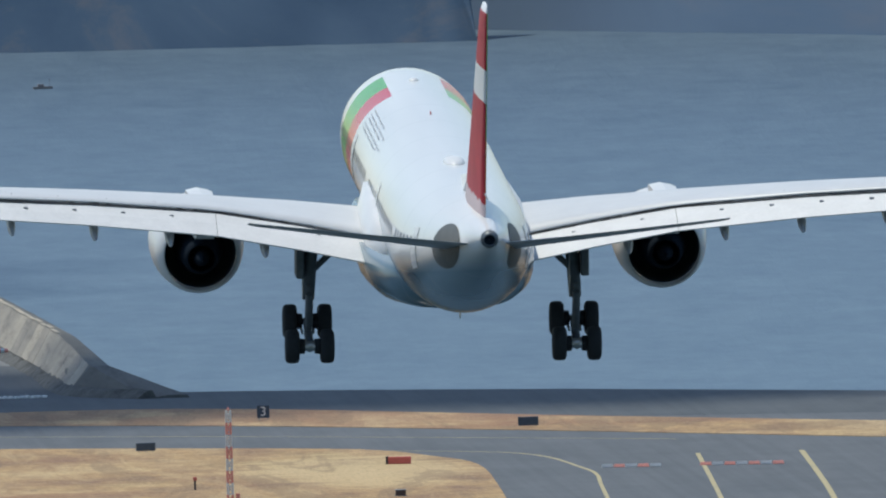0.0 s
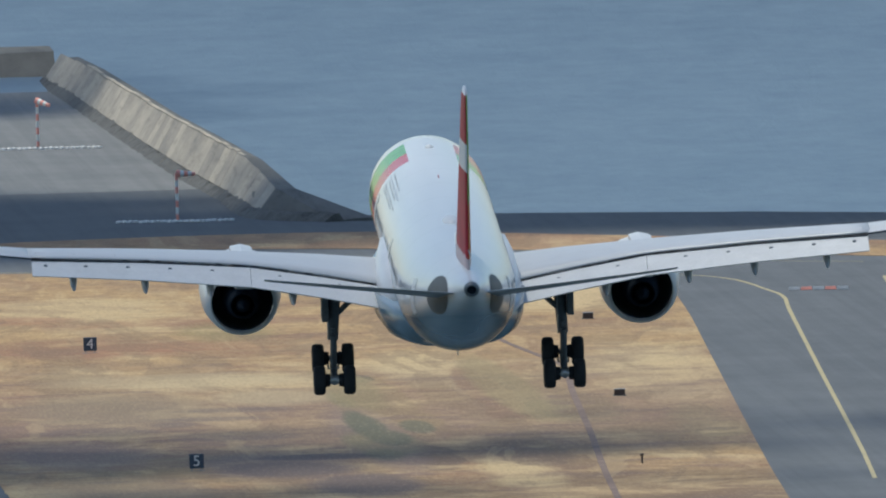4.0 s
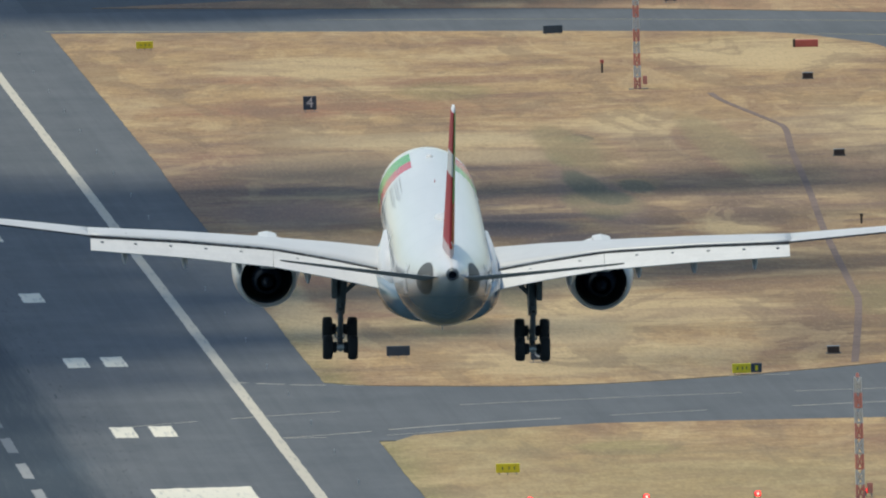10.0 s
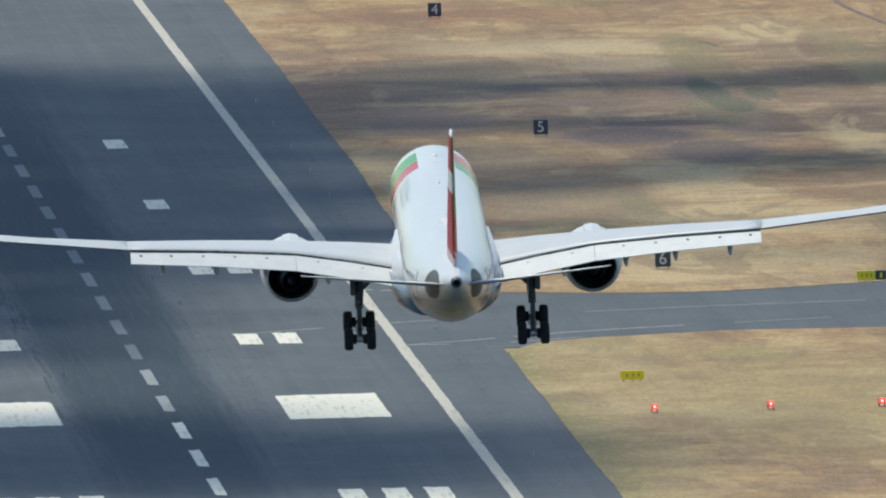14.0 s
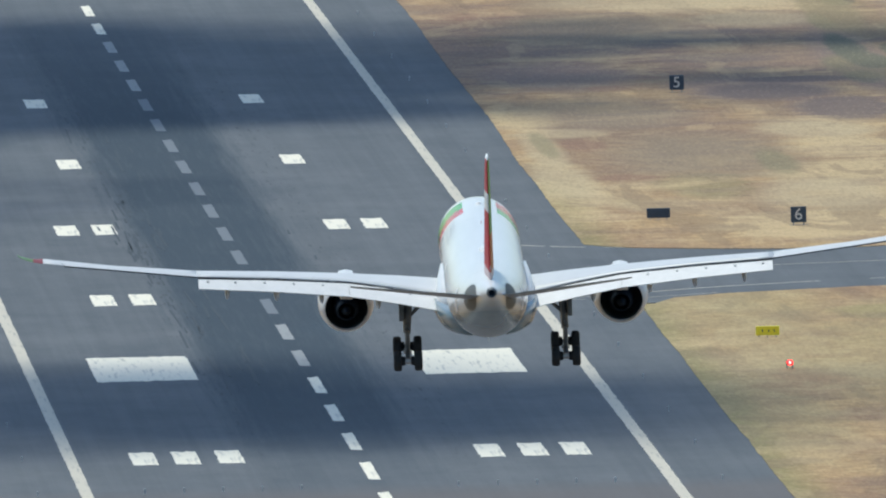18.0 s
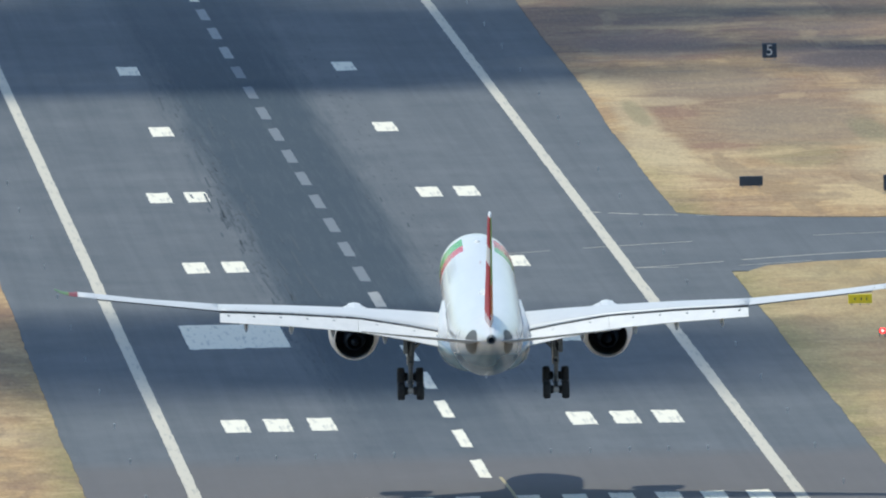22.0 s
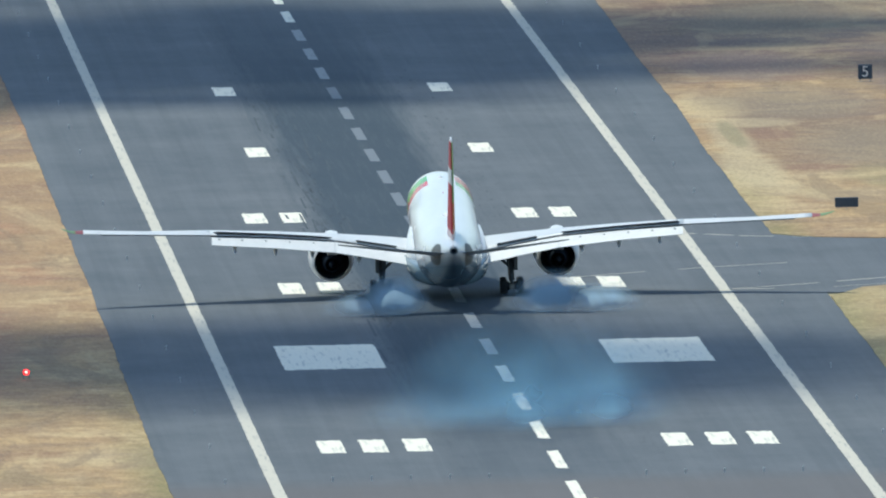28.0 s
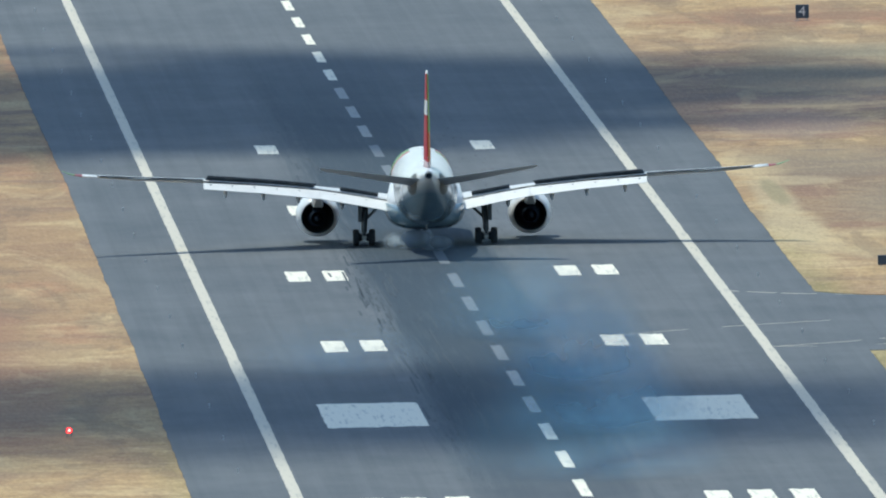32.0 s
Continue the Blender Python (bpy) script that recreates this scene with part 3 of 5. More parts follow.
def part(name, bm, material, parent=None, label="", smooth=False, m=None):
    """Link a bmesh, or a finished mesh, as one mesh object under parent."""
    if isinstance(bm, bmesh.types.BMesh):
        me = bpy.data.meshes.new(name)
        bmesh.ops.recalc_face_normals(bm, faces=bm.faces)
        bm.to_mesh(me)
        bm.free()
        for mat in material if isinstance(material, (list, tuple)) else (material,):
            me.materials.append(mat)
        if smooth:
            me.polygons.foreach_set("use_smooth", [True] * len(me.polygons))
    else:
        me = bm
    ob = tagged(new(name, me), label)
    if parent is not None:
        ob.parent = parent
    if m is not None:
        ob.matrix_basis = m
    return ob


def box(bm, a, b, bevel=0.0):
    """A box from corner a to corner b in bm."""
    m = Matrix.Translation([(p + q) / 2 for p, q in zip(a, b)]) @ Matrix.Diagonal([abs(q - p) for p, q in zip(a, b)] + [1])
    r = bmesh.ops.create_cube(bm, size=1, matrix=m)
    if bevel:
        edges = {e for v in r["verts"] for e in v.link_edges}
        bmesh.ops.bevel(bm, geom=list(edges), offset=bevel, segments=2, affect="EDGES", profile=0.5)
    return bm


def tube(bm, a, b, r0, r1=None, seg=12):
    a, b = Vector(a), Vector(b)
    m = Matrix.Translation((a + b) / 2) @ (b - a).to_track_quat("Z", "Y").to_matrix().to_4x4()
    bmesh.ops.create_cone(bm, cap_ends=True, segments=seg, radius1=r0, radius2=r0 if r1 is None else r1, depth=(b - a).length, matrix=m)
    return bm


def loft(rings, cap0=True, cap1=True, closed=True):
    """A bmesh through rings of equally many points."""
    bm = bmesh.new()
    vs = [[bm.verts.new(p) for p in ring] for ring in rings]
    n = len(rings[0])
    for r0, r1 in zip(vs, vs[1:]):
        for i in range(n if closed else n - 1):
            j = (i + 1) % n
            bm.faces.new((r0[i], r0[j], r1[j], r1[i]))
    if cap0:
        bm.faces.new(vs[0])
    if cap1:
        bm.faces.new(vs[-1])
    return bm


def lathe(profile, seg=32, axis="Y"):
    """Turn a list of (along, radius) round the Y axis."""
    return loft([[(r * math.cos(2 * math.pi * i / seg), a, r * math.sin(2 * math.pi * i / seg)) for i in range(seg)] for a, r in profile], False, False)


def polygon_sheet(points, z0, z1):
    """A flat slab over a plan outline, from z0 up to z1."""
    bm = bmesh.new()
    top = [bm.verts.new((x, y, z1)) for x, y in points]
    low = [bm.verts.new((x, y, z0)) for x, y in points]
    n = len(points)
    bm.faces.new(top)
    for i in range(n):
        bm.faces.new((top[i], low[i], low[(i + 1) % n], top[(i + 1) % n]))
    return bm


def ribbon(points, width, z0, z1):
    """A band of even width that follows plan points."""
    pts = [Vector((*p, 0)) for p in points]
    left, right = [], []
    for i, p in enumerate(pts):
        d = (pts[min(i + 1, len(pts) - 1)] - pts[max(i - 1, 0)]).normalized()
        nrm = Vector((-d.y, d.x, 0)) * width / 2
        left.append(p + nrm)
        right.append(p - nrm)
    rings = [[(a.x, a.y, z0), (a.x, a.y, z1), (b.x, b.y, z1), (b.x, b.y, z0)] for a, b in zip(left, right)]
    return loft(rings)


def smooth_path(points, steps=6):
    """Catmull-Rom points through a plan line."""
    p = [Vector(q) for q in points]
    p = [p[0]] + p + [p[-1]]
    out = []
    for i in range(1, len(p) - 2):
        for s in range(steps):
            t = s / steps
            a, b, c, d = p[i - 1:i + 3]
            out.append(0.5 * (2 * b + (c - a) * t + (2 * a - 5 * b + 4 * c - d) * t * t + (3 * b - a - 3 * c + d) * t ** 3))
    out.append(p[-2])
    return [tuple(q) for q in out]


# ---------------------------------------------------------------- ground and pavements
def ragged_edge(points, step=4.0):
    """A line where grass creeps unevenly over the pavement's edge."""
    out = []
    for (x0, y0), (x1, y1) in zip(points, points[1:]):
        n = max(1, int(abs(y1 - y0) / step))
        for k in range(n):
            f = k / n
            x, y = x0 + (x1 - x0) * f, y0 + (y1 - y0) * f
            out.append((x + 0.16 * noise.noise(Vector((y * 0.021, x0, 0))) + 0.13 * noise.noise(Vector((y * 0.19, 5, x0))), y))
    return out


def build_ground():
    ground = tagged(new("ground", mesh_of("ground", *ground_grid(), GRASS, True)), "dry straw-coloured airfield grass, brown in patches", "ground", kind="structure")
    runway = part("runway", polygon_sheet([(30.7, -255), (30.7, 1316), (-30.6, 1316)] + ragged_edge([(-30.7, 1300), (-30.7, 900), (-30.3, 690), (-30.3, 400), (-30.6, 150), (-30.6, -250)]) + [(-30.6, -255)], -0.3, 0.02), RUNWAY)
    tagged(runway, "grey asphalt runway with rubber-darkened touchdown zone", "runway", kind="structure")
    taxi = part("taxiway", polygon_sheet([(30.7, 343), (30.7, 1250), (330, 1150), (330, 343)], -0.3, 0.015), TAXI)
    tagged(taxi, "worn grey asphalt taxiway with faded yellow lines", "taxiway", kind="structure")
    dark = part("taxiway_far", polygon_sheet([(30.7, 1250), (30.7, 1316), (82, 1318), (95, 1315), (113, 1307), (137, 1292), (158, 1273), (200, 1235), (330, 1180), (330, 1150)], -0.3, 0.02), DARK_TAXI)
    tagged(dark, "dark asphalt pavement along the edge of the platform", "pavement", kind="structure")
    stop = part("stopway", polygon_sheet([(-200, 1316), (82.4, 1316), (80.5, 1403), (-200, 1409)], -0.3, 0.018), DARK_TAXI)
    tagged(stop, "dark asphalt stopway past the runway's end", "pavement", kind="structure")
    apron = part("apron", polygon_sheet([(-200, 1409), (80.5, 1403), (79.6, 1440), (77.6, 1612), (76.4, 1739), (73, 1765), (-200, 1780)], -0.3, 0.018), APRON)
    tagged(apron, "pale grey concrete stopway apron", "apron", kind="structure")
    island = part("grass_infield", polygon_sheet(smooth_path([(31.3, 1193), (72, 1172), (90, 1160), (106, 1146), (112.5, 1124), (116, 1100), (115, 1043), (111.7, 948), (103, 700), (97, 519), (91, 476), (77.6, 447), (53.6, 426), (36, 432), (30.1, 441)], 5)
                                                    + ragged_edge([(30.0, 446), (30.1, 520), (30.2, 590), (30.8, 670), (30.8, 780), (31.2, 880), (31.2, 1010), (31.3, 1188)]), -0.2, 0.06), GRASS)
    tagged(island, "parched yellow grass infield between runway and taxiway", "grass", kind="structure")
    near = part("grass_verge", polygon_sheet([(30.6, -255)] + ragged_edge([(30.6, -250), (30.5, 130), (30.6, 280), (30.8, 340)]) + [(34, 350), (38.8, 355), (50.5, 361), (72.5, 358), (110, 352), (330, 352), (330, -255)], -0.2, 0.06), GRASS)
    tagged(near, "parched grass verge beside the runway threshold", "grass", kind="structure")
    strip = part("grass_strip", polygon_sheet(smooth_path([(38, 1258), (59, 1268), (84, 1270), (102, 1259), (135, 1216), (190, 1150), (260, 1060), (250, 1050), (180, 1118), (129, 1180), (94, 1219), (58, 1243)], 4), -0.2, 0.07), GRASS)
    tagged(strip, "narrow strip of dry orange-brown grass", "grass", kind="structure")
    ditch = part("drainage_ditch", ribbon(smooth_path([(92.4, 1000), (92.8, 978), (95.0, 932), (95.4, 912), (93.3, 860), (90.4, 776), (87.2, 690), (84.0, 590), (82.6, 552), (76.6, 450)], 6), 0.66, 0.0, 0.085), SOIL)
    tagged(ditch, "dark earth drainage ditch winding through the grass", "ditch", kind="structure")
    return runway, taxi


def ground_grid():
    """One sheet from the sea wall before the threshold to the cliff edge and far out to the sides."""
    xs = [-4000, -1500, -600, -200, -90, -31, 31, 90, 200, 330, 600, 1500, 4000]
    ys = [-262, -260, -100, 0, 300, 700, 1000, 1180]
    verts = [(x, y, -0.04 if y > -261 else -50.0) for y in ys for x in xs]
    # last row follows the platform edge, the one after it drops towards the sea
    for dz in (-0.04, -9.0):
        for x in xs:
            y = 1790 if x < 80 else (1312 if x < 100 else max(1180.0, 1312 - (x - 100) * 0.8))
            verts.append((x, y + (4 if dz < -1 else 0), dz))
    n, rows = len(xs), len(ys) + 2
    faces = [(r * n + i, r * n + i + 1, (r + 1) * n + i + 1, (r + 1) * n + i) for r in range(rows - 1) for i in range(n - 1)]
    return verts, faces


def markings(runway, taxi):
    z0, z1 = 0.0, 0.034

    shapes = {}
    rough = random.Random(8)

    def ragged(w, l):
        """A painted bar with worn, uneven edges."""
        nx, ny = max(3, int(w / 0.3)), max(6, int(l / 1.2))
        pts = [(-w / 2 + w * i / nx, -l / 2) for i in range(nx)] + [(w / 2, -l / 2 + l * i / ny) for i in range(ny)]
        pts += [(w / 2 - w * i / nx, l / 2) for i in range(nx)] + [(-w / 2, l / 2 - l * i / ny) for i in range(ny)]
        return polygon_sheet([(x + rough.gauss(0, 0.03), y + rough.gauss(0, 0.3)) for x, y in pts], z0, z1)

    def bar(name, x, y, w, l, mat=WHITE_MARK):
        made = shapes.setdefault((w, l), [])
        if len(made) < 4:
            ob = part(name, ragged(w, l), mat, runway, m=pose(x, y, 0))
            made.append(ob.data)
            return ob
        return part(name, rough.choice(made), None, runway, m=pose(x, y, 0))

    dash = None
    for n in range(-4, 28):
        y = 148 + 40.8 * n
        if y < 60:
            continue
        if dash is None:
            dash = part("centreline_dash", ragged(0.9, 24), WHITE_MARK, runway, m=pose(0, y, 0))
            outline = [v.co for v in dash.data.vertices], [list(p.vertices) for p in dash.data.polygons]
            worn, half = mesh_of("worn_dash", *outline, WORN_MARK), mesh_of("half_worn_dash", *outline, HALF_MARK)
        else:
            part("centreline_dash", worn if 330 < y < 720 else half if 250 < y < 880 else dash.data, None, runway, m=pose(0, y, 0))
    for s in (-1, 1):
        rows = ((131, (10.1, 13.5, 16.8)), (368, (10.2, 13.5)), (487, (10.2, 13.5)), (607, (10.2,)), (727, (10.2,)))
        for y, xs in rows:
            for x in xs:
                bar("touchdown_bar", s * x, y, 1.95, 17.5)
        bar("aiming_block", s * 13.3, 260, 8.2, 36)
        for x in (2.2, 5.7, 9.2, 12.7, 16.1, 19.5):
            bar("threshold_stripe", s * x, 18, 1.8, 26)
        for y in range(-200, 1300, 100):
            bar("edge_line", s * 22.45, y + 50, 0.95, 99.9, EDGE_MARK)
    # black tyre streaks along the wheel tracks
    rng = random.Random(21)
    shared = [box(bmesh.new(), (-0.09, -l / 2, 0.0), (0.09, l / 2, 0.03)) for l in (7, 12, 18, 26)]
    shared = [part("skid_mark", bm, SKID, runway, m=pose(-8.2 - 0.4 * k, 360 + 40 * k, 0.006)).data for k, bm in enumerate(shared)]
    for k in range(62):
        x = rng.choice((-8.8, -8.2, -7.4, -6.6, -6.0, -4.6)) + rng.gauss(0, 0.6)
        part("skid_mark", rng.choice(shared), None, runway, m=pose(x, rng.uniform(230, 700), 0.006, 0, 0, rng.uniform(-0.6, 0.6)))
    for k in range(40):
        part("skid_mark", shared[0], None, runway, m=pose(rng.gauss(-8, 0.9) if k % 10 else rng.gauss(6, 0.8), rng.gauss(455, 35), 0.006, 0, 0, rng.uniform(-0.8, 0.8)))
    part("lead_in_line", ribbon([(1.1, 55), (1.3, 36), (1.5, -40)], 0.25, z0, z1), YELLOW_MARK, runway)
    lines = (([(22.4, 446), (26, 441), (30, 437), (42, 432), (70, 434)], 0.3), ([(23.2, 352), (29, 357), (39.5, 367), (60, 378), (76, 384)], 0.3),
             ([(10, 376), (23, 388), (40, 398), (60, 404), (80, 406)], 0.22), ([(22.5, 352), (30, 351), (38, 357)], 0.25),
             ([(110.8, 664), (113.6, 732), (119.4, 885), (125, 1030), (126.5, 1066), (126, 1085), (123.3, 1119), (115, 1135), (90, 1155), (60, 1180), (31, 1200)], 0.42),
             ([(129, 860), (130.9, 899), (135.6, 1007), (139.9, 1112)], 0.5),
             ([(140, 860), (146.7, 999), (150.9, 1112)], 0.6), ([(60, 1212), (94, 1190), (140, 1150)], 0.35))
    for n, (pts, w) in enumerate(lines):
        way = smooth_path(pts, 5)
        if n > 3:
            part("taxi_line", ribbon(way, w, 0.0, 0.03), YELLOW_MARK, taxi)
            continue
        # the old lines by the exit survive in worn lengths
        at = 0
        while at < len(way) - 1:
            end = min(len(way) - 1, at + rough.choice((2, 3, 5, 6)))
            part("taxi_line", ribbon(way[at:end + 1], w * rough.uniform(0.8, 1.5), 0.0, 0.03), EDGE_MARK, taxi)
            at = end + rough.choice((1, 1, 2, 3))


def build_revetment():
    """The sloped sea bank of concrete slabs at the end of the platform."""
    foot = [(90, 1299), (82.2, 1316), (81.2, 1375), (79.6, 1440), (78.5, 1525), (77.5, 1612), (76.6, 1700), (75.5, 1750)]
    bank = thing("sea_bank", "sloping sea bank of weathered concrete slabs", "embankment", kind="structure")

    def height(i):
        return (0.4, 3.2, 4.6, 4.75, 4.25, 4.1, 3.85, 3.7)[i]

    rings = []
    for i, (x, y) in enumerate(foot):
        h = height(i)
        rings.append([(x, y, -0.1), (x + 0.7, y, h * 0.18 - (0.25 if i > 1 else 0.02)), (x + 3.0, y, h - (0.45 if i > 1 else 0.06)), (x + 5, y, h - (0.4 if i > 1 else 0.06)), (x + 14, y, -8), (x, y, -8)])
    part("rubble_core", loft(rings), ROCK, bank)
    rng = random.Random(4)
    kerb = []
    for i in range(len(foot) - 1):
        (x0, y0), (x1, y1) = foot[i], foot[i + 1]
        h0, h1 = height(i), height(i + 1)
        n = max(3, int((y1 - y0) / 8.5))
        if i == 0:
            continue
        # long slabs laid up the slope, each settled a little differently
        for k in range(n):
            f0, f1 = (k + 0.008) / n, (k + 0.992) / n
            lift = rng.uniform(0.05, 0.075)
            top = rng.uniform(0.985, 1.015)
            pts = []
            for f, q in ((f0, 0.2), (f1, 0.2), (f1, top), (f0, top)):
                lean = 0.35 * (q - 0.2) / n
                x, y, h = x0 + (x1 - x0) * f, y0 + (y1 - y0) * (f + lean), h0 + (h1 - h0) * f
                pts.append(Vector((x + 0.7 + 2.3 * (q - 0.18) / 0.82, y, h * q)))
            nrm = Vector((-0.85, 0, 0.5))
            part("slab", loft([[p - nrm * 0.35 for p in pts], [p + nrm * lift for p in pts]]), SLAB, bank)
            if 2 <= i <= 5:
                a, b = pts[3] + Vector((-0.1, 0, 0.1)), pts[2] + Vector((-0.1, 0, 0.1))
                up = rng.uniform(0.03, 0.09)
                kerb.append((a, b, up))
    for a, b, up in kerb:
        part("crest_stone", loft([[p, p + Vector((0.5, 0, 0)), p + Vector((0.5, 0, up)), p + Vector((0, 0, up))] for p in (a, b)]), CREST, bank, "pale crest stone")
    # uneven toe of earth and rubble below the slabs
    line = smooth_path(foot, 40)
    rings = []
    for k, (x, y) in enumerate(line):
        q = [noise.fractal(Vector((x * 0.3, y * 0.35, 3.0 * m)), 0.8, 2.0, 4) for m in range(4)]
        rings.append([(x - 0.55 + 0.4 * q[0], y, -0.05), (x - 0.1 + 0.3 * q[1], y, 0.32 + 0.3 * q[1]), (x + 0.5, y, 0.75 + 0.35 * q[2]), (x + 1.2, y, 1.0 + 0.3 * q[3]), (x + 1.6, y, 0.2)])
    part("rubble_toe", loft(rings, closed=False), RUBBLE, bank, "brown rubble toe of the bank")
    # dark planted bank across the end
    bm = loft([[(x, 1758 + dy, -0.2), (x, 1765 + dy, 3.4 + 0.7 * noise.noise(Vector((x * 0.07, 0, 0)))), (x, 1778 + dy, 3.8), (x, 1795 + dy, -6)] for x, dy in [(78 - 6 * i, 0.6 * i) for i in range(48)]], closed=False, cap0=False, cap1=False)
    end = part("end_bank", bm, ROCK)
    tagged(end, "dark earth bank closing the far end", "embankment", kind="structure")


def build_sea():
    xs = np.linspace(-1500, 1900, 60)
    ds = np.linspace(0, 1, 40)
    verts, faces = [], []
    for d in ds:
        for x in xs:
            verts.append((x, 1180 + 1120 * d, -7 + 17.4 * max(0.0, (d - 0.14) / 0.86)))
    n = len(xs)
    for r in range(len(ds) - 1):
        for i in range(n - 1):
            faces.append((r * n + i, r * n + i + 1, (r + 1) * n + i + 1, (r + 1) * n + i))
    sea = tagged(new("water", mesh_of("water", verts, faces, WATER, True)), "hazy blue sea with faint wind streaks", "sea", kind="structure")

    near = [(-3000, -3400), (3000, -3400), (3000, -258), (-3000, -258)]
    tagged(part("water_near", polygon_sheet(near, -56, -52), DEEP), "blue sea below the approach", "sea", kind="structure")

    def sea_level(y):
        return -7 + 17.4 * max(0.0, ((y - 1180) / 1120 - 0.14) / 0.86)

    def ridge(name, y, x0, x1, top, mat, label, seed):
        """A slope rising from the water along a shoreline y(x)."""
        rows = []
        for j in range(14):
            row = []
            for i in range(100):
                x = x1 - (x1 - x0) * (1 - i / 99) ** 2
                f = j / 13
                k = noise.fractal(Vector((x * 0.03, f * 2.2, seed)), 0.7, 2.0, 5)
                foot = sea_level(y(x)) - 1.2
                h = max(0.2, top(x)) * f * (1 + 0.05 * k * f)
                row.append((x, y(x) + 0.5 * h + 1.5 * k + 0.8 * noise.noise(Vector((x * 0.35, 0, seed))) - 1.5, foot + h))
            rows.append(row)
        bm = loft(rows, False, False, closed=False)
        tagged(part(name, bm, mat, smooth=True), label, "headland", kind="structure")

    ridge("headland", lambda x: 2262 - 0.05 * (x - 150), -700, 182, lambda x: 50 if x < 177 else 50 - (x - 177) * 10, HEADLAND, "steep headland of bare rock across the bay, haze painted blue", 2.0)
    ridge("far_headland", lambda x: 2296 - 0.93 * max(0, x - 180), 40, 420, lambda x: 60, FAR_LAND, "farther headland, haze painted in pale blue", 7.0)
    boat = thing("fishing_boat", "small fishing boat out at sea, paled brown for haze", "boat", m=pose(117.5, 2160, 7.75, 0, 0, 8))
    hull = loft([[(x, w * s, z) for s, z in ((-1, 0.45), (-0.7, 0.0), (0.7, 0.0), (1, 0.45))] for x, w in ((-1.3, 0.3), (-0.6, 0.42), (0.4, 0.42), (1.35, 0.06))])
    part("hull", hull, HULL, boat)
    part("cabin", box(bmesh.new(), (-0.7, -0.25, 0.4), (0.1, 0.25, 0.78), 0.04), HULL, boat)
    part("mast", tube(bmesh.new(), (0.95, 0, 0.4), (0.95, 0, 1.6), 0.03), HULL, boat)


def build_hillside():
    """The scrub-covered hill on which the camera stands, with the slope above it."""
    xs = np.concatenate([np.linspace(-3200, -400, 22), np.linspace(-360, 360, 37), np.linspace(400, 3200, 22)])
    ds = np.concatenate([-np.geomspace(420, 6, 16), [0], np.geomspace(6, 900, 26)])
    verts, faces = [], []
    for d in ds:
        for x in xs:
            # the shore bends away to both sides; the slope is steep below the eye and gentler above it
            bow = 0.00012 * (x + 90) ** 2
            z = 154.8 - 0.16 * abs(d) * (d < 0) - 0.5 * max(0.0, -d - 6) + 0.42 * max(0.0, d - 3) - 0.00004 * (x + 90) ** 2
            rough = noise.fractal(Vector((x * 0.009, d * 0.012, 4.0)), 0.9, 2.0, 5) * min(26.0, 0.3 + 0.14 * abs(d) + 0.05 * max(0.0, abs(x + 90) - 30))
            verts.append((EYE.x + x, EYE.y - d - bow, max(-58.0, z + min(rough, 0.0 if d < 4 else rough))))
    n = len(xs)
    for r in range(len(ds) - 1):
        for i in range(n - 1):
            faces.append((r * n + i, r * n + i + 1, (r + 1) * n + i + 1, (r + 1) * n + i))
    tagged(new("hillside", mesh_of("hillside", verts, faces, HILL, True)), "steep scrub-covered hillside above the bay", "hillside", kind="structure")


CLOUDS = []


